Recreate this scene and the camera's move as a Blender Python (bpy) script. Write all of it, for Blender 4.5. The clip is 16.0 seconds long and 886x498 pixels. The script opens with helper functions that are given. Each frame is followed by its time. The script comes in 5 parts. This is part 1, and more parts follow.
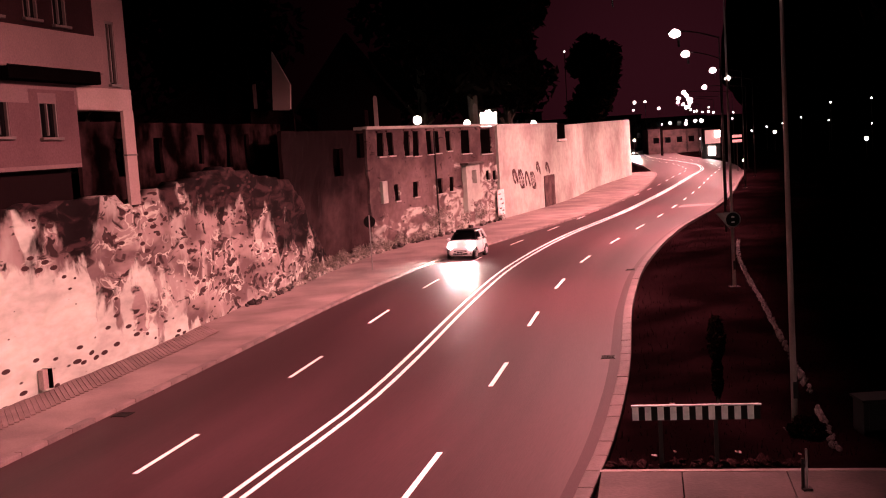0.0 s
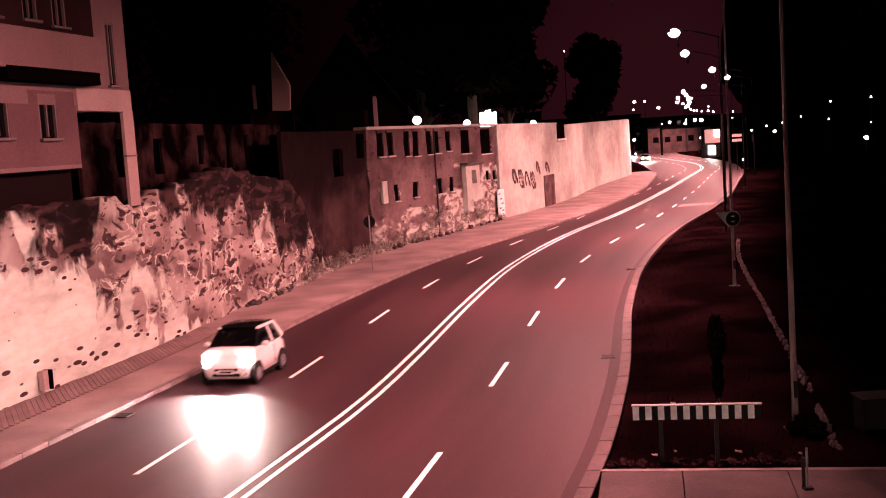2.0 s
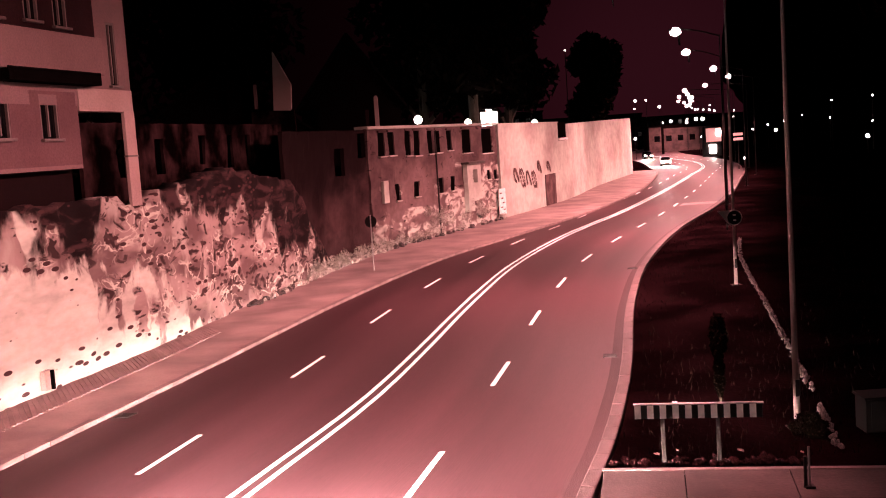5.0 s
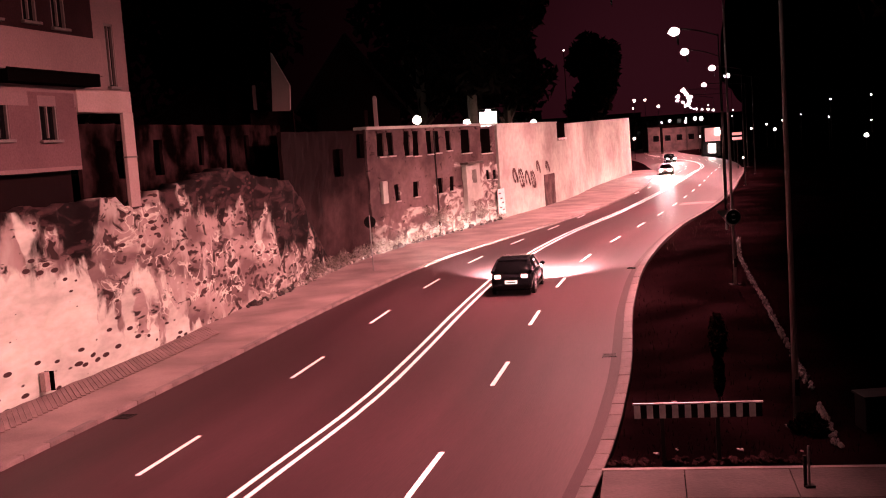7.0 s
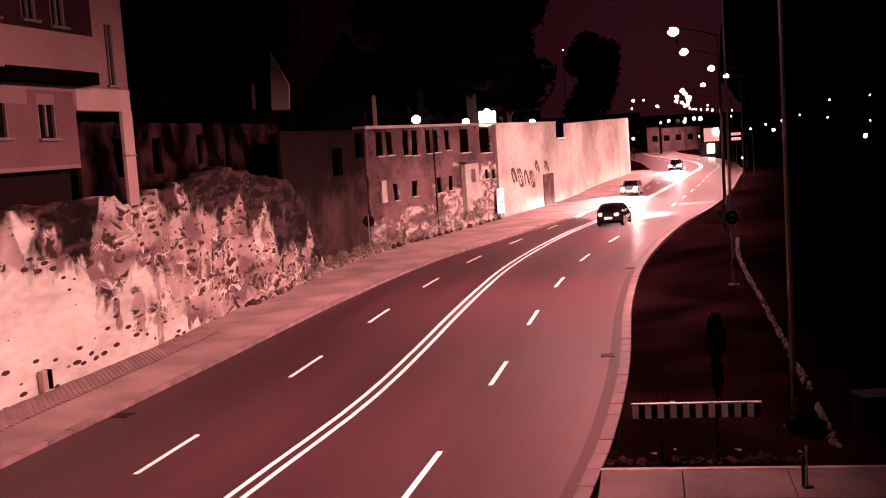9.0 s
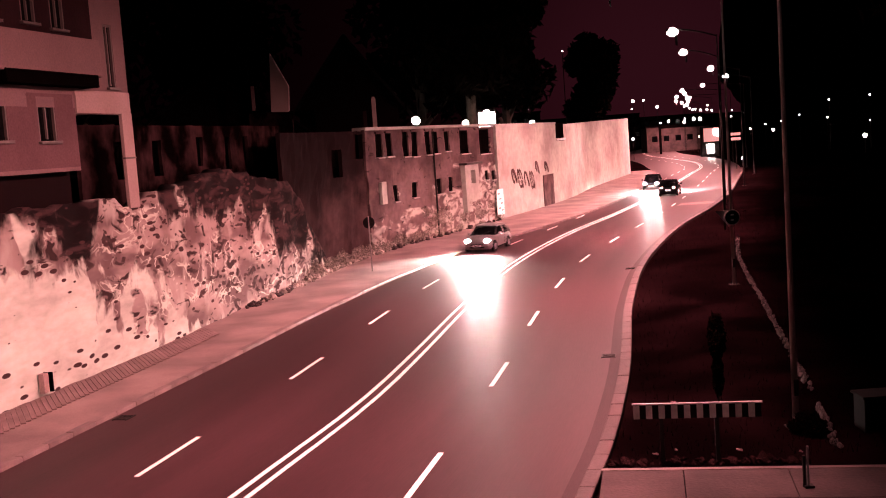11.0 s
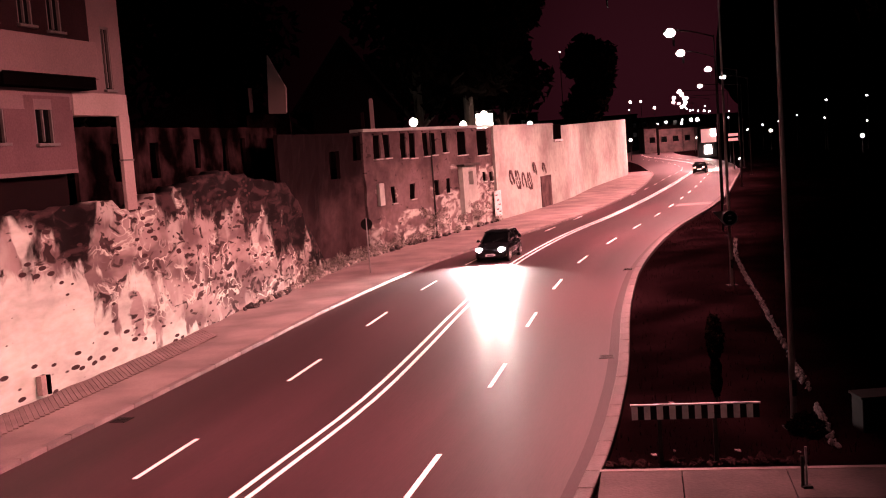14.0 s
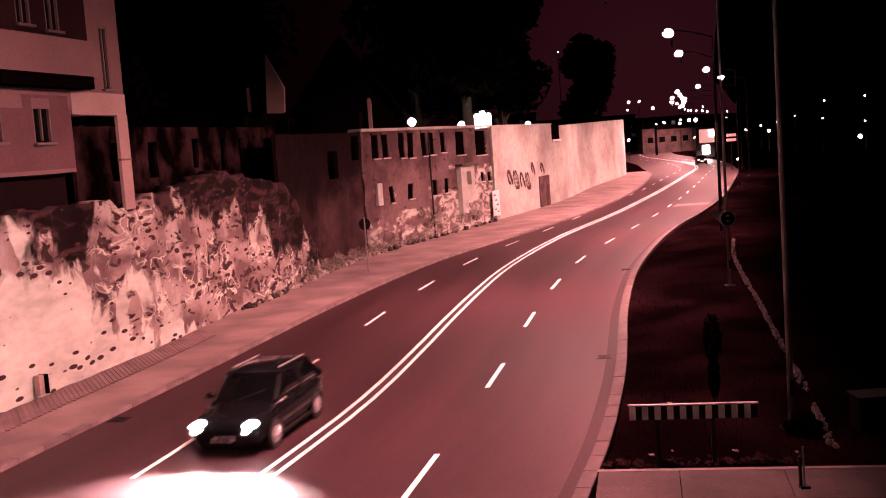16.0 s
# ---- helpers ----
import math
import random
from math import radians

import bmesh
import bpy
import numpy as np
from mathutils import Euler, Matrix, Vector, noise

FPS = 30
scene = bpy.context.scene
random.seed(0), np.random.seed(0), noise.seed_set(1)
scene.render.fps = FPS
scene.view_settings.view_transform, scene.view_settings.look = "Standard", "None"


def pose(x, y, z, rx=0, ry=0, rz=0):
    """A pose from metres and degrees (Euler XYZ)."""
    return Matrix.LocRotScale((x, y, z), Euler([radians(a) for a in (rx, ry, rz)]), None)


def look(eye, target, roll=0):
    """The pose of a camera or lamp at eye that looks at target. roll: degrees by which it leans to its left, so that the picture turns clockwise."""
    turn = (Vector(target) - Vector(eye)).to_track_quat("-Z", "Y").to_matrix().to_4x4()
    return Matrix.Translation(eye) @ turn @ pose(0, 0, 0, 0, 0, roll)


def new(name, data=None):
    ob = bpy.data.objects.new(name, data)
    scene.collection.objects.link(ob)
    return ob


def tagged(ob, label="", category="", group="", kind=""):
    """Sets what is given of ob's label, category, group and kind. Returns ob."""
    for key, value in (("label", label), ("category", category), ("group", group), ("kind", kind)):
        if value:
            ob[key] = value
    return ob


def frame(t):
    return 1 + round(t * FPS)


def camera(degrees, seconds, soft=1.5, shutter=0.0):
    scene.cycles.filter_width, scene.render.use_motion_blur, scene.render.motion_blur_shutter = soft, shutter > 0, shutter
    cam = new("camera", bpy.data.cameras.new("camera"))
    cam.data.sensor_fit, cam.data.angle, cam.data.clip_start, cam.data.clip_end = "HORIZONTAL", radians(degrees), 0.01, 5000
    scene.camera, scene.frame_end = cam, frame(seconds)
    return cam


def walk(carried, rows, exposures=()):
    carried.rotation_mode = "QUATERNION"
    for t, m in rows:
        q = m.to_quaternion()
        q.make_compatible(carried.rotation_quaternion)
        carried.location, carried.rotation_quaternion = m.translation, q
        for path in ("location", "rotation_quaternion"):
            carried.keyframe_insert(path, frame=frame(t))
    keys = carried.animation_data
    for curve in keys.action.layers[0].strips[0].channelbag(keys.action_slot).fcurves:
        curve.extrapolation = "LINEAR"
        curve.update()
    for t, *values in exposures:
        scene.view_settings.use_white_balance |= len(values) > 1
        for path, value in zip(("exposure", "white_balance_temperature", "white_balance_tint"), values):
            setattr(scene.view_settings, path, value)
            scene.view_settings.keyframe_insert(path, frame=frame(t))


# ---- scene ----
# ---------- camera: a fixed mast camera that sways slightly ----------
cam = camera(43.99, 16.0, soft=1.1, shutter=0.5)
EYE = (0.0, 0.0, 6.427)
SWAY = [  # seconds, turn to the right, tilt upwards, lean (all degrees)
    (0.0, 0.090, 0.006, 0.20), (0.5, 0.095, -0.015, 0.23), (1.0, 0.090, -0.035, 0.24), (1.5, 0.094, -0.005, 0.15),
    (2.0, 0.090, 0.008, 0.06), (2.5, 0.040, 0.000, 0.02), (3.0, -0.016, -0.045, 0.05), (3.5, -0.012, -0.045, 0.04),
    (4.0, 0.000, -0.005, 0.00), (5.2, 0.015, -0.02, -0.09), (6.5, 0.032, -0.028, -0.19), (7.0, 0.055, -0.008, -0.22),
    (7.5, 0.082, -0.012, -0.19), (8.0, 0.088, -0.042, -0.07), (8.5, 0.094, -0.048, -0.03), (9.0, 0.120, -0.042, -0.06),
    (10.2, 0.125, 0.005, -0.20), (11.5, 0.135, 0.056, -0.33), (12.0, 0.182, 0.108, -0.38), (12.5, 0.222, 0.112, -0.38),
    (13.0, 0.222, 0.078, -0.34), (13.5, 0.245, 0.052, -0.32), (14.0, 0.230, 0.084, -0.41), (14.5, 0.232, 0.112, -0.39),
    (15.0, 0.300, 0.098, -0.43), (15.5, 0.240, 0.080, -0.37), (16.0, 0.330, 0.072, -0.32)]


def aim(turn, tilt, lean):
    a, p = radians(turn), radians(-5.558 + tilt)
    way = Vector((math.sin(a) * math.cos(p), math.cos(a) * math.cos(p), math.sin(p)))
    return look(EYE, Vector(EYE) + 50 * way, -3.798 + lean)


walk(cam, [(t, aim(*r)) for t, *r in SWAY])

# ---------- night sky ----------
world = bpy.data.worlds.new("night_sky")
scene.world = world
world.use_nodes = True


def night_glow():
    """Dim reddish night sky, brighter towards the lit town at the end of the road."""
    n, l = world.node_tree.nodes, world.node_tree.links
    bg = n["Background"]
    co, dot = n.new("ShaderNodeTexCoord"), n.new("ShaderNodeVectorMath")
    dot.operation = "DOT_PRODUCT"
    dot.inputs[1].default_value = Vector((.20, .98, .045)).normalized()
    l.new(co.outputs["Generated"], dot.inputs[0])
    ramp = n.new("ShaderNodeValToRGB")
    for k, (pos, c) in enumerate(((.94, (.0016, .0002, .0004, 1)), (.984, (.0042, .0006, .0011, 1)), (1.0, (.024, .0038, .0068, 1)))):
        e = ramp.color_ramp.elements[k] if k < 2 else ramp.color_ramp.elements.new(pos)
        e.position, e.color = pos, c
    l.new(dot.outputs["Value"], ramp.inputs[0])
    l.new(ramp.outputs[0], bg.inputs[0])
    bg.inputs[1].default_value = 1.0


night_glow()
scene.view_settings.exposure = 0.0
LAMP_COLOUR = (1.0, 0.372, 0.368)
LAMP_POWER = 8400.0


# ---------- plan: x of each line as a smooth curve over y ----------
def curve(pts):
    """A smooth function through (y, x) pairs."""
    ys, xs = np.array([p[0] for p in pts], float), np.array([p[1] for p in pts], float)
    m = np.gradient(xs, ys)

    def f(y):
        i = int(np.clip(np.searchsorted(ys, y) - 1, 0, len(ys) - 2))
        h = ys[i + 1] - ys[i]
        t = (y - ys[i]) / h
        if t < 0:
            return float(xs[0] + m[0] * (y - ys[0]))
        if t > 1:
            return float(xs[-1] + m[-1] * (y - ys[-1]))
        a, b = 2 * t**3 - 3 * t**2 + 1, t**3 - 2 * t**2 + t
        c, d = -2 * t**3 + 3 * t**2, t**3 - t**2
        return float(a * xs[i] + b * h * m[i] + c * xs[i + 1] + d * h * m[i + 1])
    return f


x_mid = curve([(-40, -19.5), (0, -9.3), (20.2, -4.2), (27.4, -2.2), (34.2, -.8), (39.6, .2), (46.2, 1.5), (53.5, 3.1), (61.1, 5.2),
               (69.2, 7.8), (85.4, 14.0), (99.9, 19.1), (123.2, 26.8), (143.5, 33.2), (165.4, 40.0), (183.5, 43.7),
               (221, 47.0), (254, 49.5), (320, 62), (420, 95)])
x_dash_l = curve([(-40, -21.5), (0, -11.6), (23.67, -6.29), (32.33, -4.26), (41.29, -2.51), (50.04, -.57), (58.95, 1.82), (67.34, 4.69),
                  (75.86, 7.89), (84.46, 11.01), (93.62, 14.13), (101.2, 16.9), (123, 24.4), (143.5, 30.8), (165, 37.5), (185, 41), (254, 46.5), (420, 92)])
x_dash_r = curve([(-40, -16), (0, -5.6), (20.9, -.64), (29.63, 1.37), (38.54, 3.12), (47.14, 5.02), (55.81, 7.29), (64.09, 10.12),
                  (72.71, 13.27), (81.09, 16.33), (90.04, 19.4), (99.5, 22.5), (111.8, 26.4), (143.5, 36.0), (165, 42.6), (185, 46.4), (254, 52.5), (420, 98)])
x_kerb_l = curve([(-40, -24.5), (0, -15), (23.1, -9.9), (27.6, -8.75), (34.2, -7.1), (45.1, -4.46), (52.5, -2.38), (61.1, .48),
                  (69.1, 4.0), (78.9, 8.4), (95.5, 15.0), (109.5, 19.6), (135, 26.5), (158, 31.6), (173, 33.6), (200, 37.5), (254, 43), (420, 88)])
x_kerb_r = curve([(-40, -12), (0, -2.3), (18.9, 2.1), (21.65, 2.87), (26.3, 3.98), (40.1, 6.66), (49.6, 8.83), (58.5, 11.39),
                  (69.1, 14.93), (83.6, 20.7), (98.8, 26.1), (120, 32.7), (141.6, 39.3), (165.7, 45.6), (184.4, 49.3), (220, 53.5), (254, 57), (420, 103)])
x_stone = curve([(12, 4.9), (20.4, 7.24), (25.6, 8.45), (28.2, 9.0), (37, 10.9), (53.5, 14.5), (70, 19.5), (100, 31)])
WALL = [(-16.2, 7.85), (-12.07, 27.76), (-10.69, 33.84), (-9.71, 38.26), (-8.73, 43.65), (-7.46, 50.03), (-5.69, 58.86), (-2.94, 67.7),
        (.69, 76.1), (5.4, 87.2), (11.9, 104.0), (18.5, 127.5), (27.9, 156.7)]
w_pts = np.array(WALL)
w_len = np.concatenate([[0], np.cumsum(np.linalg.norm(np.diff(w_pts, axis=0), axis=1))])
w_x = curve(list(zip(w_len, w_pts[:, 0])))
w_y = curve(list(zip(w_len, w_pts[:, 1])))


def along(s, off=0.0, z=0.0):
    """A point s metres along the foot of the old wall, off metres towards the road."""
    x, y = w_x(s), w_y(s)
    d = Vector((w_x(s + .3) - w_x(s - .3), w_y(s + .3) - w_y(s - .3))).normalized()
    return Vector((x + d.y * off, y - d.x * off, z))


def heading(f, y):
    return math.atan2(1.0, (f(y + .5) - f(y - .5)))


# ---------- materials ----------
def mat(name, c1, c2=None, rough=.8, metal=0.0, scale=4.0, fine=40.0, bump=.3, contrast=(.35, .65), spec=.5, spots=0.0, spot_scale=3.0,
        spot_colour=(.02, .018, .016), emit=None, strength=0.0, vary=0.0, stretch=1.0, uv=False, coat=0.0):
    m = bpy.data.materials.new(name)
    m.use_nodes = True
    n, l = m.node_tree.nodes, m.node_tree.links
    b = n["Principled BSDF"]
    c2 = c2 or tuple(v * .72 for v in c1)
    b.inputs["Roughness"].default_value, b.inputs["Metallic"].default_value = rough, metal
    b.inputs["Specular IOR Level"].default_value = spec
    b.inputs["Coat Weight"].default_value, b.inputs["Coat Roughness"].default_value = coat, .29
    tc, co = n.new("ShaderNodeTexCoord"), n.new("ShaderNodeMapping")
    co.inputs["Scale"].default_value = stretch if isinstance(stretch, tuple) else (stretch, stretch, 1)
    l.new(tc.outputs["UV" if uv else "Object"], co.inputs["Vector"])
    big, small = n.new("ShaderNodeTexNoise"), n.new("ShaderNodeTexNoise")
    for t, sc in ((big, scale), (small, fine)):
        t.inputs["Scale"].default_value, t.inputs["Detail"].default_value = sc, 5
        l.new(co.outputs[0], t.inputs["Vector"])
    ramp = n.new("ShaderNodeMapRange")
    ramp.inputs[1].default_value, ramp.inputs[2].default_value = contrast
    l.new(big.outputs[0], ramp.inputs[0])
    mix = n.new("ShaderNodeMix")
    mix.data_type = "RGBA"
    mix.inputs[6].default_value, mix.inputs[7].default_value = (*c2, 1), (*c1, 1)
    l.new(ramp.outputs[0], mix.inputs[0])
    grain = n.new("ShaderNodeMix")
    grain.data_type, grain.blend_type = "RGBA", "OVERLAY"
    grain.inputs[0].default_value = .35
    l.new(mix.outputs[2], grain.inputs[6])
    l.new(small.outputs[0], grain.inputs[7])
    colour = grain.outputs[2]
    if spots:
        v = n.new("ShaderNodeTexVoronoi")
        v.inputs["Scale"].default_value = spot_scale
        l.new(co.outputs[0], v.inputs["Vector"])
        lt = n.new("ShaderNodeMapRange")
        lt.inputs[1].default_value, lt.inputs[2].default_value = spots, spots * .75
        l.new(v.outputs["Distance"], lt.inputs[0])
        sm = n.new("ShaderNodeMix")
        sm.data_type = "RGBA"
        sm.inputs[7].default_value = (*spot_colour, 1)
        l.new(lt.outputs[0], sm.inputs[0])
        l.new(colour, sm.inputs[6])
        colour = sm.outputs[2]
    if vary:
        oi, hs, mr = n.new("ShaderNodeObjectInfo"), n.new("ShaderNodeHueSaturation"), n.new("ShaderNodeMapRange")
        mr.inputs[3].default_value, mr.inputs[4].default_value = 1 - vary, 1 + vary
        l.new(oi.outputs["Random"], mr.inputs[0])
        l.new(mr.outputs[0], hs.inputs["Value"])
        l.new(colour, hs.inputs["Color"])
        colour = hs.outputs[0]
    l.new(colour, b.inputs["Base Color"])
    if bump:
        bp = n.new("ShaderNodeBump")
        bp.inputs["Strength"].default_value, bp.inputs["Distance"].default_value = bump, .02
        l.new(small.outputs[0], bp.inputs["Height"])
        l.new(bp.outputs[0], b.inputs["Normal"])
    if emit:
        b.inputs["Emission Color"].default_value, b.inputs["Emission Strength"].default_value = (*emit, 1), strength
    return m


def glow(name, colour, strength):
    m = bpy.data.materials.new(name)
    m.use_nodes = True
    b = m.node_tree.nodes["Principled BSDF"]
    b.inputs["Base Color"].default_value = (*colour, 1)
    b.inputs["Emission Color"].default_value, b.inputs["Emission Strength"].default_value = (*colour, 1), strength
    return m


class Nodes:
    """Short forms for building a material's node tree."""

    def __init__(self, m):
        self.n, self.l = m.node_tree.nodes, m.node_tree.links

    def put(self, socket, x):
        if isinstance(x, (int, float, tuple)):
            socket.default_value = x
        else:
            self.l.new(x, socket)

    def calc(self, op, a, b=0.0):
        k = self.n.new("ShaderNodeMath")
        k.operation = op
        self.put(k.inputs[0], a)
        self.put(k.inputs[1], b)
        return k.outputs[0]

    def grain(self, vector, scale, detail=3, distortion=0.0):
        k = self.n.new("ShaderNodeTexNoise")
        self.put(k.inputs["Vector"], vector)
        k.inputs["Scale"].default_value, k.inputs["Detail"].default_value, k.inputs["Distortion"].default_value = scale, detail, distortion
        return k.outputs[0]

    def spread(self, vector, scale):
        k = self.n.new("ShaderNodeMapping")
        k.inputs["Scale"].default_value = scale
        self.put(k.inputs["Vector"], vector)
        return k.outputs[0]

    def step(self, x, lo, hi):
        k = self.n.new("ShaderNodeMapRange")
        k.interpolation_type = "SMOOTHSTEP"
        self.put(k.inputs[0], x)
        k.inputs[1].default_value, k.inputs[2].default_value = lo, hi
        return k.outputs[0]

    def mix(self, f, a, b):
        k = self.n.new("ShaderNodeMix")
        k.data_type = "RGBA"
        self.put(k.inputs[0], f)
        self.put(k.inputs[6], (*a, 1) if isinstance(a, tuple) else a)
        self.put(k.inputs[7], (*b, 1) if isinstance(b, tuple) else b)
        return k.outputs[2]


def old_plaster():
    """Pale lime plaster: whole low down at the near end, farther on broken into curling flakes, gone from the dark
    rubble near the top.
    """
    m = mat("rubble_plaster", (.60, .67, .58), (.40, .415, .37), rough=.92, scale=.7, fine=5, bump=.5, stretch=.36, spec=.1)
    w = Nodes(m)
    bsdf = w.n["Principled BSDF"]
    pale = bsdf.inputs["Base Color"].links[0].from_socket
    co = [k for k in w.n if k.type == "TEX_COORD"][0].outputs["Object"]
    sep = w.n.new("ShaderNodeSeparateXYZ")
    w.l.new(co, sep.inputs[0])
    y, z = sep.outputs[1], sep.outputs[2]
    flat = w.spread(co, (.36, .36, 1))
    runs = w.spread(co, (.62, .62, .42))
    # where the plaster still holds: high at the near end, sinking along the wall, with ragged hanging edges
    loose = w.calc("ADD", w.calc("MULTIPLY", w.calc("MAXIMUM", w.calc("SUBTRACT", y, 33.0), -6.0), .17), w.calc("MULTIPLY", w.calc("SUBTRACT", z, 2.9), .50))
    loose = w.calc("ADD", loose, w.calc("MULTIPLY", w.calc("SUBTRACT", w.grain(runs, 1.3, 5, .4), .5), 5.2))
    broken = w.step(loose, -.22, .16)
    # curling flakes: pale rims round dull brown scars
    curl = w.grain(w.spread(co, (.40, .40, .72)), 2.6, 2, 1.0)
    rim = w.calc("ABSOLUTE", w.calc("SUBTRACT", curl, .5))
    scars = w.mix(w.step(w.grain(flat, .9, 3, .3), .40, .62), (.30, .25, .232), (.125, .088, .086))
    scars = w.mix(w.step(w.grain(runs, 1.0, 4, .3), .50, .64), scars, (.37, .355, .32))
    scars = w.mix(w.calc("MULTIPLY", w.step(rim, .045, .012), w.step(w.grain(flat, 1.1, 2), .42, .60)), scars, (.52, .55, .47))
    scars = w.mix(w.step(curl, .40, .33), scars, (.035, .021, .021))
    scars = w.mix(w.step(w.grain(flat, 3.4, 2, .8), .60, .68), scars, (.055, .036, .035))
    col = w.mix(broken, pale, scars)
    # bare dark rubble towards the top
    high = w.calc("ADD", w.calc("MULTIPLY", w.calc("SUBTRACT", z, 4.15), .9), w.calc("MULTIPLY", w.calc("SUBTRACT", w.grain(runs, .95, 5, .2), .5), 8.0))
    high = w.calc("SUBTRACT", high, w.calc("MULTIPLY", w.step(w.calc("ABSOLUTE", w.calc("SUBTRACT", y, 36.5)), 3.4, 1.6), 1.3))
    far = w.calc("MULTIPLY", w.calc("MAXIMUM", w.calc("SUBTRACT", y, 46.0), 0.0), .30)
    rubble = w.mix(w.step(w.grain(flat, 2.2, 4, .8), .42, .66), (.006, .0028, .0032), (.044, .024, .025))
    col = w.mix(w.step(w.calc("ADD", high, far), -.45, .45), col, rubble)
    # holes where stones have dropped out, in swarms
    v = w.n.new("ShaderNodeTexVoronoi")
    v.inputs["Scale"].default_value = 3.7
    w.l.new(flat, v.inputs["Vector"])
    swarm = w.step(w.grain(flat, .55, 2), .36, .54)
    hole = w.step(w.calc("SUBTRACT", v.outputs["Distance"], w.calc("MULTIPLY", swarm, .27)), .03, -.04)
    col = w.mix(hole, col, (.050, .026, .026))
    w.l.new(col, bsdf.inputs["Base Color"])
    return m


def ruin_plaster():
    """Dark plaster above, darker still at the near end, with pale flakes left on the lower half."""
    m = mat("dark_ruin_plaster", (.14, .10, .098), (.066, .042, .043), rough=.92, scale=.7, fine=6, stretch=(.4, .4, .6), bump=.6, contrast=(.36, .64), spec=.1)
    w = Nodes(m)
    bsdf = w.n["Principled BSDF"]
    base = bsdf.inputs["Base Color"].links[0].from_socket
    co = [k for k in w.n if k.type == "TEX_COORD"][0].outputs["Object"]
    sep = w.n.new("ShaderNodeSeparateXYZ")
    w.l.new(co, sep.inputs[0])
    y, z = sep.outputs[1], sep.outputs[2]
    flat = w.spread(co, (.34, .34, .8))
    left = w.calc("ADD", w.calc("MULTIPLY", w.calc("SUBTRACT", 3.0, z), .22), w.calc("MULTIPLY", w.calc("SUBTRACT", y, 74.0), .035))
    left = w.calc("ADD", left, w.calc("MULTIPLY", w.calc("SUBTRACT", w.grain(flat, 1.2, 5, .8), .5), 3.4))
    patch = w.mix(w.step(w.grain(flat, 2.4, 3, .9), .42, .60), (.16, .115, .11), (.43, .44, .39))
    col = w.mix(w.step(left, .02, .40), base, patch)
    # unevenly darker towards the near end
    darkened = w.calc("ADD", w.calc("MULTIPLY", w.calc("SUBTRACT", 67.0, y), .12), w.calc("MULTIPLY", w.calc("SUBTRACT", w.grain(flat, .6, 4, .5), .5), 3.0))
    col = w.mix(w.step(darkened, -.1, .7), col, (.030, .016, .017))
    pits = w.step(w.grain(flat, 2.6, 3, 1.0), .36, .31)
    col = w.mix(pits, col, (.028, .016, .016))
    w.l.new(col, bsdf.inputs["Base Color"])
    return m


def graded_plaster():
    """Dark plaster, dull brown low down and turning black towards the top and the near end."""
    m = mat("height_graded_plaster", (.062, .036, .037), (.030, .0165, .0175), rough=.95, scale=.6, fine=5, bump=.5, stretch=(.45, .45, .7), contrast=(.36, .66), spec=.05)
    w = Nodes(m)
    bsdf = w.n["Principled BSDF"]
    base = bsdf.inputs["Base Color"].links[0].from_socket
    co = [k for k in w.n if k.type == "TEX_COORD"][0].outputs["Object"]
    sep = w.n.new("ShaderNodeSeparateXYZ")
    w.l.new(co, sep.inputs[0])
    grade = w.calc("ADD", sep.outputs[2], w.calc("MULTIPLY", w.calc("SUBTRACT", w.grain(w.spread(co, (.4, .4, .6)), .8, 4, .5), .5), 7.0))
    grade = w.calc("ADD", grade, w.calc("MULTIPLY", w.calc("SUBTRACT", 56.0, sep.outputs[1]), .22))
    w.l.new(w.mix(w.step(grade, 1.0, 4.2), base, (.0085, .0040, .0045)), bsdf.inputs["Base Color"])
    return m


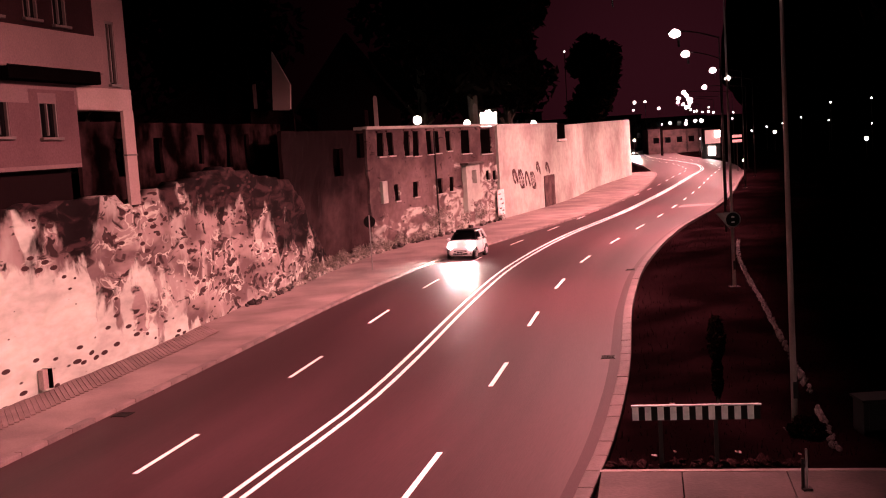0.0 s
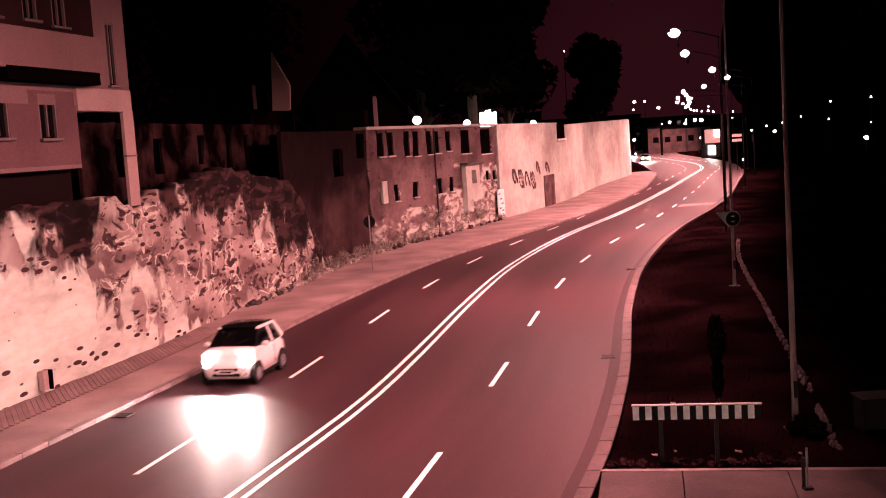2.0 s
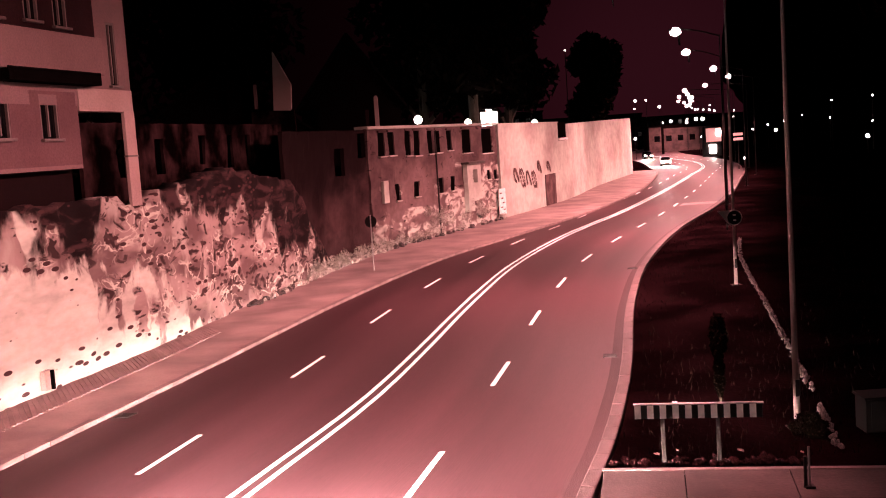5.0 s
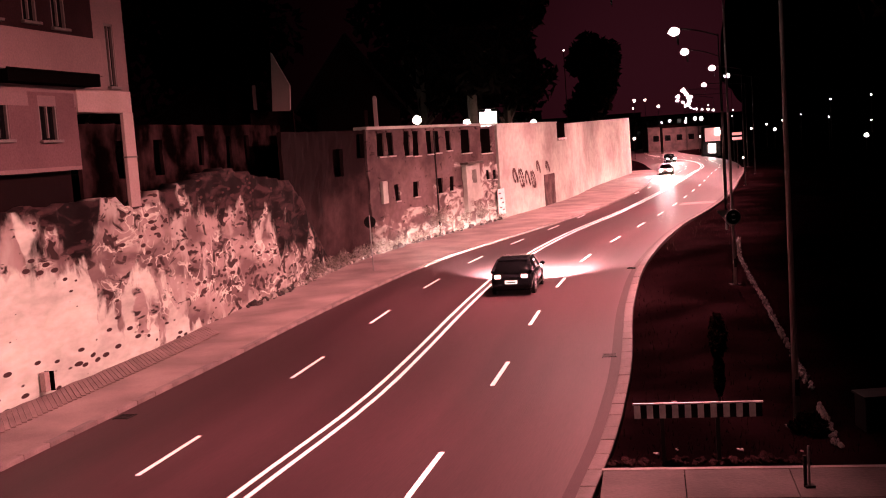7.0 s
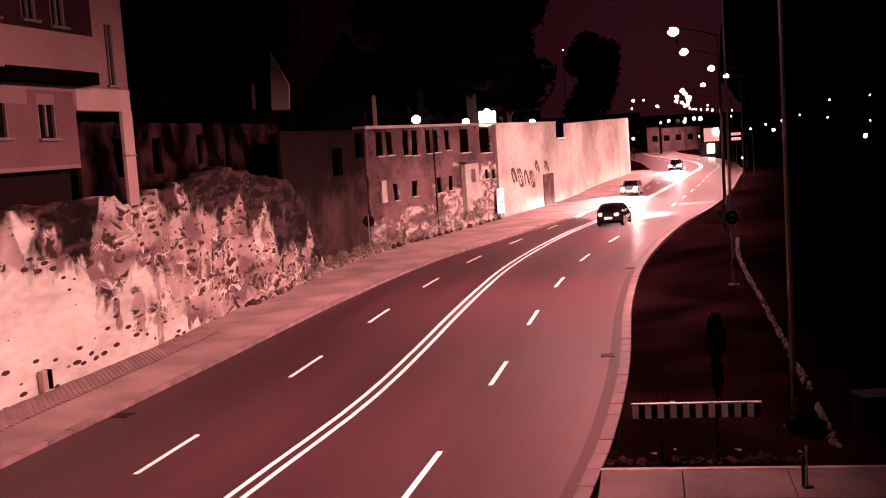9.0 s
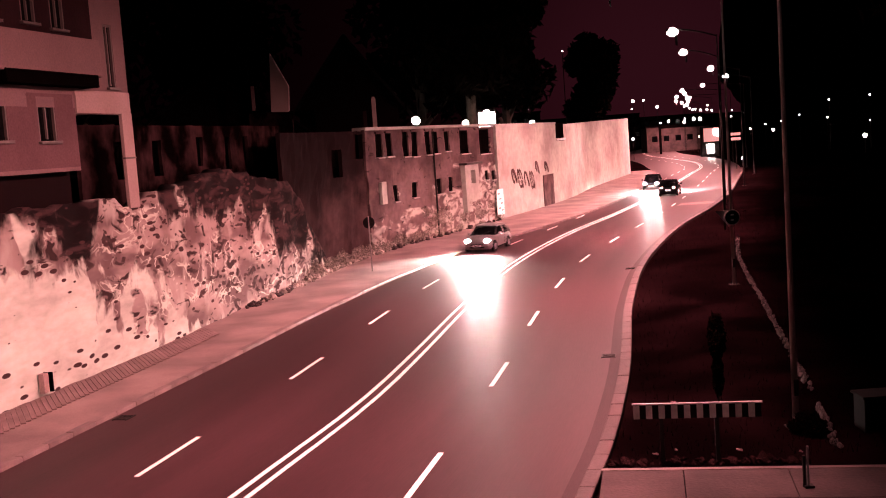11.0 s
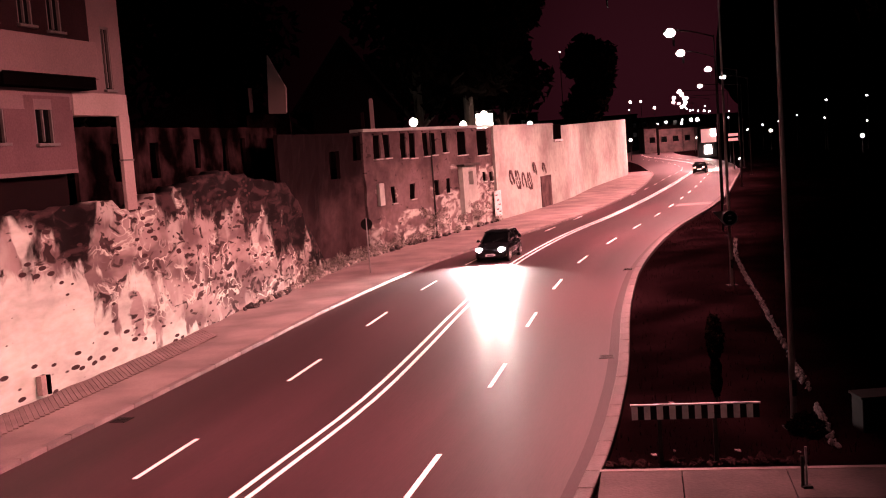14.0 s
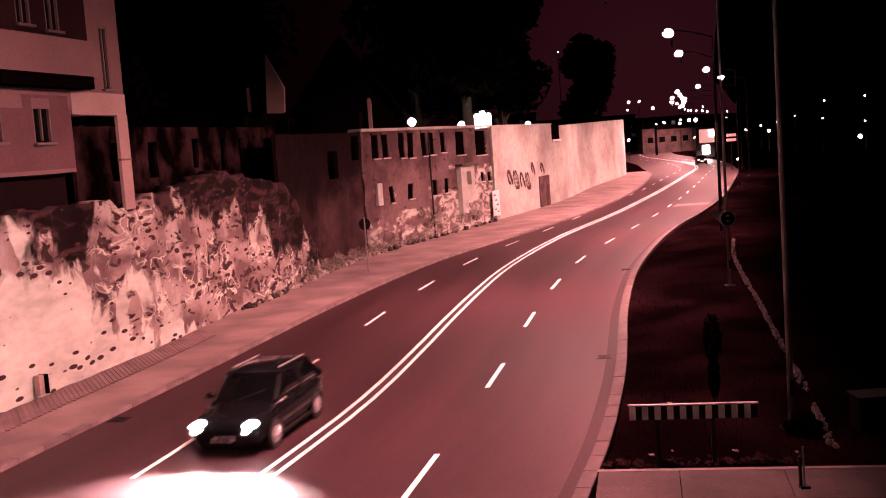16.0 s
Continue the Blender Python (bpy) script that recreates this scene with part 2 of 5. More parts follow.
M = dict(
    asphalt=mat("asphalt", (.048, .0208, .0248), (.0240, .0096, .0120), rough=.60, scale=.55, fine=30, bump=.2, spec=.13, stretch=(1, .045, 1), contrast=(.32, .68), uv=True, coat=.09),
    gutter=mat("gutter_asphalt", (.036, .0166, .0196), (.021, .0092, .0112), rough=.7, scale=.6, fine=30, bump=.3, spec=.19, stretch=(2.5, .12, 1), contrast=(.40, .60), uv=True),
    marking=mat("road_paint", (.90, .93, .88), (.80, .83, .78), rough=.6, scale=3, fine=50, bump=.1),
    paver=mat("concrete_paver", (.26, .195, .183), (.14, .098, .095), rough=.85, scale=.42, fine=25, bump=.4, contrast=(.36, .66)),
    slab=mat("paving_slab", (.215, .150, .145), (.15, .10, .098), rough=.85, scale=.7, fine=25, bump=.4, vary=.12),
    kerb=mat("granite_kerb", (.20, .145, .14), (.11, .076, .075), rough=.7, scale=1.2, fine=30, vary=.22),
    verge_kerb=mat("worn_granite_kerb", (.105, .064, .066), (.046, .027, .028), rough=.75, scale=.9, fine=20, bump=.6, vary=.22),
    # near black: the verge's lack of lamp light is put into the colour
    soil=mat("unlit_verge_soil", (.0085, .0030, .0038), (.0018, .0006, .0008), rough=.95, scale=.35, fine=8, bump=.9, spec=0.0, contrast=(.40, .70)),
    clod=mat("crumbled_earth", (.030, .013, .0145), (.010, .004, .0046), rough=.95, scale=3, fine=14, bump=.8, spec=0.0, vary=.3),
    rubble=old_plaster(),
    ruin=ruin_plaster(),
    # dark brick colour carries the dimness of walls the lamps hardly reach
    dark_wall=mat("dimmed_brickwork", (.034, .018, .019), (.0022, .0010, .0011), rough=.95, scale=1.5, fine=6, bump=.6, stretch=(.5, .5, .45), contrast=(.44, .68), spec=0.0),
    plaster=mat("weathered_plaster", (.41, .46, .40), (.27, .25, .228), stretch=(.5, .5, .62), rough=.92, scale=.40, fine=3, bump=.35, contrast=(.30, .64), spec=.1),
    stain=mat("dark_stained_plaster", (.12, .078, .076), (.055, .034, .034), rough=.95, scale=1.2, fine=8, bump=.4, spec=.05),
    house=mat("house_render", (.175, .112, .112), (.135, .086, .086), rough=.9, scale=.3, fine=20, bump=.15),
    # house render darkened: the shade above the balcony is put into the colour
    house_dim=mat("shade_toned_render", (.026, .0125, .014), (.015, .007, .008), rough=.95, scale=.4, fine=16, bump=.2, spec=.03),
    # same render, darkened by colour for the shade under the balcony
    house_shade_low=mat("balcony_shade_render", (.125, .072, .078), (.095, .054, .059), rough=.92, scale=.35, fine=18, bump=.15, spec=.1),
    house_pale=mat("pale_render", (.37, .28, .265), (.30, .225, .212), rough=.9, scale=.4, fine=20, bump=.15),
    timber=mat("dark_timber", (.05, .04, .032), (.03, .024, .02), rough=.7, scale=2, fine=30),
    frame=mat("window_frame_paint", (.10, .075, .07), rough=.5, scale=4, fine=40, bump=.05),
    glass=mat("dark_glass", (.003, .003, .0035), rough=.12, scale=3, fine=20, bump=0, spec=.25),
    darkened=graded_plaster(),
    pole=mat("pale_pole_paint", (.40, .30, .29), (.24, .175, .17), rough=.55, scale=.6, fine=40, bump=.04),
    dry=mat("dry_weed", (.40, .37, .33), (.11, .09, .08), rough=.9, scale=2, fine=12, bump=0, spec=.1),
    # night darkness put into the colour, so background shapes stay black
    silhouette=mat("unlit_black_wall", (.0035, .0022, .0022), rough=.95, scale=.5, fine=8, spec=0.0),
    # near black; mostly painted in for the dark inside openings and recesses
    void=mat("flat_black", (.0025, .0018, .0018), rough=.95, scale=1, fine=8, spec=0.0),
    steel=mat("galvanised_steel", (.27, .26, .25), (.20, .19, .185), rough=.5, metal=.4, scale=2, fine=40, bump=.05),
    dark_steel=mat("painted_dark_steel", (.016, .012, .012), rough=.6, metal=0, scale=3, fine=40, bump=.05, spec=.15),
    sign_dark=mat("sign_back", (.004, .003, .003), rough=.6, scale=5, fine=30, bump=.03, spec=.1),
    sign_white=mat("sign_white", (.75, .74, .72), rough=.4, scale=5, fine=30, bump=.02),
    black=mat("black_paint", (.006, .005, .005), rough=.6, scale=5, fine=40, bump=.05, spec=.1),
    concrete=mat("concrete", (.066, .042, .043), (.030, .0185, .019), rough=.9, scale=.8, fine=14, bump=.4),
    stone=mat("field_stone", (.065, .043, .043), (.015, .0095, .0095), rough=.9, scale=1.5, fine=14, bump=.6, vary=.4),
    pale_stone=mat("plaster_chunk", (.40, .38, .335), (.12, .09, .085), rough=.95, scale=1.2, fine=8, bump=.5, spec=.05, vary=.4),
    # leaf and roof colours are darkened too, in place of missing light
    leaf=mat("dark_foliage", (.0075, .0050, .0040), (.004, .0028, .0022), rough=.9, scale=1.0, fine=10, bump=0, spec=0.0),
    bark=mat("bark", (.05, .04, .03), rough=.95, scale=3, fine=20, bump=.6),
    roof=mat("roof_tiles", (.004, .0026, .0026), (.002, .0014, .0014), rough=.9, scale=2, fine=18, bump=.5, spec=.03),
    tyre=mat("rubber", (.015, .015, .015), rough=.85, scale=10, fine=60, bump=.1),
    rim=mat("alloy_rim", (.45, .45, .46), rough=.35, metal=.8, scale=10, fine=60, bump=0),
    white_paint=mat("white_car_paint", (.78, .77, .75), (.72, .71, .69), rough=.25, scale=2, fine=60, bump=0),
    silver_paint=mat("silver_car_paint", (.24, .215, .215), (.20, .18, .18), rough=.28, metal=.65, scale=2, fine=60, bump=0),
    black_car=mat("black_car_paint", (.006, .006, .007), (.005, .005, .006), spec=.08, rough=.12, scale=2, fine=60, bump=0),
    plate=mat("number_plate", (.8, .8, .78), rough=.4, scale=10, fine=60, bump=0),
    lamp_glow=glow("lamp_glow", (1.0, .80, .74), 60.0),
    small_glow=glow("distant_light", (1.0, .82, .76), 9.0),
    pink_glow=glow("lit_panel", (1.0, .42, .40), 0.75),
    window_glow=glow("lit_window", (1.0, .75, .66), 2.5),
    # grass likewise coloured as if hardly any lamp light reached it
    grass=mat("unlit_grass", (.0050, .0030, .0022), (.0025, .0015, .0012), rough=.9, scale=1.0, fine=10, bump=0, spec=0.0),
    beam=glow("headlamp_bulb", (1.0, .70, .66), 560000.0),
    weak_beam=glow("dim_headlamp_bulb", (1.0, .66, .62), 160000.0),
    strong_beam=glow("high_headlamp_bulb", (1.0, .66, .60), 11500000.0),
    lens=glow("headlamp_lens", (1.0, .84, .80), 420.0),
    tail=glow("tail_lamp", (1.0, .46, .43), 6.0),
)


# ---------- mesh helpers ----------
def part(name, bm, material, parent=None, label="", smooth=False):
    me = bpy.data.meshes.new(name)
    if isinstance(bm, bmesh.types.BMesh):
        bmesh.ops.recalc_face_normals(bm, faces=bm.faces[:])
        bm.to_mesh(me)
        bm.free()
    else:
        me.from_pydata(*bm)
    me.materials.append(material)
    if smooth:
        me.polygons.foreach_set("use_smooth", [True] * len(me.polygons))
    ob = new(name, me)
    if parent:
        ob.parent = parent
    if label:
        tagged(ob, label)
    return ob


def thing(name, label, category, group="", kind="", at=None):
    ob = new(name)
    if at is not None:
        ob.matrix_basis = at
    return tagged(ob, label, category, group, kind)


def box(bm, c, size, m=None, bevel=0.0):
    r = bmesh.ops.create_cube(bm, size=1.0)
    t = Matrix.Translation(c) @ Matrix.Diagonal((*size, 1))
    bmesh.ops.transform(bm, matrix=(m @ t) if m else t, verts=r["verts"])
    if bevel:
        es = list({e for v in r["verts"] for e in v.link_edges})
        bmesh.ops.bevel(bm, geom=es, offset=bevel, segments=2, affect="EDGES", profile=.6)
    return bm


def rod(bm, a, b, r1, r2=None, seg=10):
    a, b = Vector(a), Vector(b)
    r = bmesh.ops.create_cone(bm, cap_ends=True, segments=seg, radius1=r1, radius2=r1 if r2 is None else r2, depth=(b - a).length)
    q = (b - a).to_track_quat("Z", "Y").to_matrix().to_4x4()
    bmesh.ops.transform(bm, matrix=Matrix.Translation((a + b) / 2) @ q, verts=r["verts"])
    return bm


def ball(bm, c, r, sub=2, scale=(1, 1, 1)):
    o = bmesh.ops.create_icosphere(bm, subdivisions=sub, radius=r)
    bmesh.ops.transform(bm, matrix=Matrix.Translation(c) @ Matrix.Diagonal((*scale, 1)), verts=o["verts"])
    return bm


def tube(pts, r, seg=8):
    """One bent pipe in the plane y = 0 of its thing."""
    bm = bmesh.new()
    rings = []
    for k, p in enumerate(pts):
        d = (Vector(pts[min(k + 1, len(pts) - 1)]) - Vector(pts[max(k - 1, 0)])).normalized()
        n = Vector((-d.z, 0, d.x))
        rings.append([bm.verts.new(Vector(p) + r * (math.cos(6.2832 * q / seg) * n + math.sin(6.2832 * q / seg) * Vector((0, 1, 0)))) for q in range(seg)])
    for u, v in zip(rings[:-1], rings[1:]):
        for q in range(seg):
            bm.faces.new((u[q], u[(q + 1) % seg], v[(q + 1) % seg], v[q]))
    bm.faces.new(rings[0])
    bm.faces.new(rings[-1])
    return bm


def B():
    return bmesh.new()


def strip(left, right, y0, y1, step, z):
    """A ribbon between two curves over y."""
    ys = np.arange(y0, y1 + step * .5, step)
    vs, fs, k = [], [], 5
    for y in ys:
        a, b = left(y), right(y)
        for j in range(k):
            u = j / (k - 1)
            vs.append((a + (b - a) * u, float(y), z))
    for i in range(len(ys) - 1):
        for j in range(k - 1):
            p = i * k + j
            fs.append((p, p + 1, p + k + 1, p + k))
    return vs, [], fs


def wall_sheet(s0, s1, z0, z1, thick, off=0.0, holes=(), step=1.0, rough=0.0, top=None, freq=.8):
    """A wall along the old foot line with real openings; its face may be uneven. top(s) lowers or lifts its upper edge."""
    ss = sorted(set([round(v, 3) for v in np.arange(s0, s1, step)] + [s1] + [v for h in holes for v in h[:2]]))
    zs = sorted(set([round(v, 3) for v in np.arange(z0, z1, step)] + [z1] + [v for h in holes for v in h[2:]]))
    vs, fs, idx = [], [], {}
    nz = len(zs)

    def vid(i, j, back):
        k = (i, j, back)
        if k not in idx:
            z = zs[j]
            if top:
                t = top(ss[i])
                z = z0 + (z - z0) * (t - z0) / (z1 - z0)
            p = along(ss[i], off - (thick if back else 0), z)
            if rough and not back:
                n = noise.fractal(p * freq, 1.0, 2.0, 4)
                p = along(ss[i], off + rough * n, z + .3 * rough * n)
            idx[k] = len(vs)
            vs.append(tuple(p))
        return idx[k]

    def solid(i, j):
        if not (0 <= i < len(ss) - 1 and 0 <= j < nz - 1):
            return False
        a, b = (ss[i] + ss[i + 1]) / 2, (zs[j] + zs[j + 1]) / 2
        return not any(h[0] < a < h[1] and h[2] < b < h[3] for h in holes)
    for i in range(len(ss) - 1):
        for j in range(nz - 1):
            if not solid(i, j):
                continue
            c = ((i, j), (i + 1, j), (i + 1, j + 1), (i, j + 1))
            fs.append([vid(*p, False) for p in c])
            fs.append([vid(*p, True) for p in reversed(c)])
            for (di, dj), (p, q) in (((0, -1), (0, 1)), ((1, 0), (1, 2)), ((0, 1), (2, 3)), ((-1, 0), (3, 0))):
                if not solid(i + di, j + dj):
                    fs.append([vid(*c[q], False), vid(*c[p], False), vid(*c[p], True), vid(*c[q], True)])
    return vs, [], fs


def wall_box(bm, s0, s1, o0, o1, z0, z1, bevel=0.0):
    """A straight box in the old wall's frame."""
    a, b = along(s0, 0), along(s1, 0)
    d = (b - a)
    m = Matrix.Translation(a) @ Matrix.Rotation(math.atan2(d.y, d.x), 4, "Z")
    return box(bm, (d.length / 2, -(o0 + o1) / 2, (z0 + z1) / 2), (d.length, abs(o1 - o0), z1 - z0), m, bevel)


# ---------- setting ----------
def build_ground():
    vs, fs = [], []
    ys = list(range(-60, 200, 5)) + [200, 240, 300, 400, 600, 1000, 2500]
    us = [-2500, -600, -200, -80, -40, -15, -4, 0, .999, 1, 3, 8, 20, 45, 100, 250, 800, 2500]
    for y in ys:
        a, b = x_kerb_l(min(y, 420)), x_kerb_r(min(y, 420))
        for u in us:
            x = a + u if u <= 0 else (b - .02 if u == .999 else b + u - 1)
            z = -.06 if -4 <= u <= 1 else (.06 if u > 1 else -.06)
            if u > 3:
                z = .05 + .10 * noise.noise(Vector((x * .15, y * .15, 0))) - min(2.0, .05 * max(0, u - 10))
            vs.append((x, float(y), z))
    k = len(us)
    for i in range(len(ys) - 1):
        for j in range(k - 1):
            p = i * k + j
            fs.append((p, p + 1, p + k + 1, p + k))
    tagged(part("ground", (vs, [], fs), M["soil"], smooth=True), "bare earth and rough grass beside the road, dark as if unlit", "ground", kind="structure")


def lay_uv(ob):
    """Metres across the road from its centre line, and metres along it, so that wear follows the bend."""
    me = ob.data
    uv = me.uv_layers.new(name="lane")
    for lp in me.loops:
        p = me.vertices[lp.vertex_index].co
        a = heading(x_mid, p.y)
        uv.data[lp.index].uv = ((p.x - x_mid(p.y)) * math.sin(a), p.y / math.sin(a))
    return ob


def build_road():
    road = tagged(lay_uv(part("road", strip(x_kerb_l, x_kerb_r, -55, 420, 2.5, 0.0), M["asphalt"])),
                  "worn grey asphalt four-lane road under street lamps", "road", kind="structure")
    lay_uv(part("gutter", strip(lambda y: x_kerb_r(y) - .30, lambda y: x_kerb_r(y) - .01, 10, 120, 1.0, .004), M["gutter"], road, "dark worn gutter strip"))

    def line(name, f, y0, y1, w, off=0.0):
        n = max(2, int((y1 - y0) / 2.0) + 1)
        vs, fs = [], []
        for i in range(n):
            y = y0 + (y1 - y0) * i / (n - 1)
            d = Vector((f(y + .4) - f(y - .4), .8)).normalized()
            for s in (-1, 1):
                vs.append((f(y) + d.y * (off + s * w / 2), y - d.x * (off + s * w / 2), .006))
        fs = [(2 * i, 2 * i + 1, 2 * i + 3, 2 * i + 2) for i in range(n - 1)]
        return part(name, (vs, [], fs), M["marking"], road)

    line("centre_line", x_mid, -50, 330, .125, -.165)
    line("centre_line", x_mid, -50, 330, .125, .165)
    for f, start in ((x_dash_l, 23.67), (x_dash_r, 20.9)):
        y = start
        ys = [start]
        while y < 230:
            y += 9.0 * math.sin(heading(f, y + 4))
            ys.append(y)
        y = start
        while y > -30:
            y -= 9.0 * math.sin(heading(f, y - 4))
            ys.append(y)
        for y in ys:
            h = 1.5 * math.sin(heading(f, y))
            line("lane_dash", f, y - h, y + h, .125)
    # drain covers beside the kerb
    for y, f, o in ((27.6, x_kerb_l, .35), (50.5, x_kerb_r, -.35), (31.0, x_kerb_r, -.35)):
        bm = B()
        m = Matrix.Translation((f(y) + o, y, .012)) @ Matrix.Rotation(heading(f, y), 4, "Z")
        for k in range(6):
            box(bm, (-.2 + .08 * k, 0, 0), (.04, .36, .02), m)
        box(bm, (0, .19, 0), (.5, .03, .024), m)
        box(bm, (0, -.19, 0), (.5, .03, .024), m)
        part("drain_grate", bm, M["dark_steel"], road, "dark cast-iron drain grate")
    # a repair strip across the far lanes
    part("asphalt_patch", strip(lambda y: x_mid(y) + 4.2, lambda y: x_kerb_r(y) - .1, 88.5, 91, .5, .004), M["kerb"], road, "pale strip of newer surfacing")


def build_pavement():
    def inner(y):
        return x_kerb_l(y) - .22
    vs, fs = [], []
    ys = np.arange(-50, 166, 1.0)
    for y in ys:
        k = inner(y)
        # foot of the wall at this y
        s = float(np.interp(y, w_pts[:, 1], w_len))
        wx = w_x(s) if y > 8 else -16.2 + (y - 7.85) * .21
        if y > 156.7:
            wx = 27.9 - (y - 156.7) * .8
        for u in np.linspace(0, 1, 6):
            vs.append((k + (wx - .5 - k) * u, float(y), .10 + .03 * u))
    for i in range(len(ys) - 1):
        for j in range(5):
            p = i * 6 + j
            fs.append((p, p + 6, p + 7, p + 1))
    tagged(part("pavement", (vs, [], fs), M["paver"]), "grey concrete pavement along the old wall", "pavement", kind="structure")
    # rows of small pavers laid askew beside the wall
    pv = bpy.data.objects["pavement"]
    skew = Vector((.42, -.91, 0)).normalized()
    for k in range(75):
        p = along(16.5 + k * .235, .12, .121)
        q = p + skew * 2.0
        v = q - p
        m = Matrix.Translation(p) @ Matrix.Rotation(math.atan2(v.y, v.x), 4, "Z")
        part("paving_slab", box(B(), (v.length / 2, 0, 0), (v.length, .117, .05), m), M["slab"], pv)


def build_kerbs():
    for name, f, side, y0, y1, lab in (("kerb", x_kerb_l, -1, 6, 160, "pale granite kerb stones along the pavement"),
                                      ("kerb", x_kerb_r, 1, 6, 150, "pale granite kerb stones along the verge")):
        k = thing(name, lab, "kerb", kind="structure")
        w, h = (.22, .12) if side < 0 else (.30, .13)
        me = None
        y = float(y0)
        while y < y1:
            st = 1.0
            a = heading(f, y)
            if me is None:
                bm = box(B(), (0, 0, 0), (.992, w, h + .1), None, .03)
                ob = part("kerb_stone", bm, M["kerb"] if side < 0 else M["verge_kerb"], k)
                me = ob.data
            else:
                ob = new("kerb_stone", me)
                ob.parent = k
            r = random.uniform
            ob.matrix_basis = (Matrix.Translation((f(y) + side * w / 2 * math.sin(a), y - side * w / 2 * math.cos(a), h / 2 - .05 + r(-.006, .006)))
                               @ Matrix.Rotation(a + r(-.008, .008), 4, "Z"))
            y += st * math.sin(a)


K = .981
HOLES_UP = [(57.95, 59.05, 5.8, 7.2), (61.05, 62.0, 5.8, 7.2), (62.6, 63.55, 5.8, 7.22), (65.28, 66.08, 5.7, 7.27), (66.61, 67.54, 5.65, 7.25),
            (68.84, 69.64, 5.69, 7.25), (70.1, 70.94, 5.72, 7.22), (72.11, 72.93, 5.81, 7.19), (74.93, 76.68, 5.52, 7.23), (78.9, 81.2, 5.36, 7.25),
            (54.15, 55.7, 4.9, 6.42)]
HOLES_LOW = [(63.28, 63.96, 2.95, 3.98), (66.25, 67.0, 3.0, 3.98), (70.15, 70.98, 2.95, 3.99), (72.3, 73.09, 2.98, 3.99), (75.88, 76.77, 3.33, 4.26),
             (79.82, 80.45, 3.37, 4.11), (81.34, 81.99, 3.29, 4.04)]


def hole_set(hs):
    return [(h[0] * K, h[1] * K, h[2] + .01, h[3] + .01) for h in hs]


def old_top(s):
    """Ragged upper edge of the retaining wall, sinking to a broken end."""
    t = 5.38 + .5 * math.exp(-((s - 37.5) / 4.0)**2) + .30 * noise.noise(Vector((s * .8, 3, 0))) + .22 * noise.noise(Vector((s * 2.6, 9, 0)))
    t -= .45 * math.exp(-((s - 29.3) / 1.0)**2)
    return t - .05 * max(0, s - 40) - max(0, s - 45.5) * .75


def build_old_walls():
    tagged(part("wall_retaining", wall_sheet(1, 52 * K, -.1, 5.4, .7, step=.28, rough=.11,
                                                   top=old_top), M["rubble"], smooth=True),
                 "high rubble retaining wall with peeling pale plaster", "wall", kind="structure")
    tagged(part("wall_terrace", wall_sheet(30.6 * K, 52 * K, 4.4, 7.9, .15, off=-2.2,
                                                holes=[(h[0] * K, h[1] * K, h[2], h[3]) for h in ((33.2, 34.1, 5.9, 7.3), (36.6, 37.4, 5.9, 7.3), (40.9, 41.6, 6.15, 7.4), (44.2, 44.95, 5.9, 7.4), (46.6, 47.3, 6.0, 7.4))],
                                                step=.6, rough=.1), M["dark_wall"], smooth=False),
                "outbuilding wall above the terrace, coloured dark for lack of light, with empty windows", "wall", kind="structure")
    ruin = tagged(part("wall_ruin", wall_sheet(59.2 * K, 82.9 * K, -.1, 7.45, .2, holes=hole_set(HOLES_UP[1:10] + HOLES_LOW), step=.55, rough=.09,
                                               top=lambda s: 7.5 - .004 * (s - 50)), M["ruin"]),
                  "ruined house front with plaster darker at the near end and empty window openings", "wall", kind="structure")
    tagged(part("wall_burnt", wall_sheet(46 * K, 59.2 * K, -.1, 7.4, .2, off=-.14, holes=hole_set((HOLES_UP[0], HOLES_UP[10])), step=.5, rough=.10), M["darkened"]),
           "wall turning black towards its top and near end, with an open arched doorway", "wall", kind="structure")
    # black wall standing for the unlit rooms behind the empty openings
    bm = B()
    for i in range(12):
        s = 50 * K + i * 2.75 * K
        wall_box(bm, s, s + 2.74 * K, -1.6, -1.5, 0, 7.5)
    part("inner_wall", bm, M["void"], ruin, "black wall standing for the dark inside of the gutted house")
    bm = B()
    for i in range(8):
        s = 59.2 * K + i * 2.96 * K
        wall_box(bm, s, s + 2.97 * K, -.75, .12, 7.44, 7.62, .02)
    part("coping", bm, M["plaster"], ruin, "pale flat coping")
    for h in HOLES_UP[1:10]:
        part("lintel", wall_box(B(), (h[0] - .12) * K, (h[1] + .12) * K, -.2, .10, h[3] + .02, h[3] + .14, .01), M["ruin"], ruin)
        part("sill", wall_box(B(), (h[0] - .1) * K, (h[1] + .1) * K, -.2, .15, h[2] - .08, h[2], .01), M["plaster"], ruin, "pale window sill")
    # black panel set close behind each hole, painting in the room's darkness
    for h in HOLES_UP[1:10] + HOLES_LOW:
        part("opening", wall_box(B(), h[0] * K, h[1] * K, -.10, -.06, h[2], h[3] + .01), M["void"], ruin, "black panel standing for the unlit room behind the window")
    for h in HOLES_LOW:
        part("sill", wall_box(B(), (h[0] - .06) * K, (h[1] + .06) * K, -.2, .13, h[2] - .07, h[2], .01), M["plaster"], ruin, "pale window sill")
    # pale projecting bay with a hood
    bay = wall_box(B(), 74.75 * K, 75.85 * K, 0, .35, 1.3, 4.7)
    wall_box(bay, 76.8 * K, 77.5 * K, 0, .35, 2.2, 4.7)
    wall_box(bay, 75.85 * K, 76.8 * K, 0, .35, 4.28, 4.7)
    wall_box(bay, 75.85 * K, 76.8 * K, 0, .35, 2.0, 3.3)
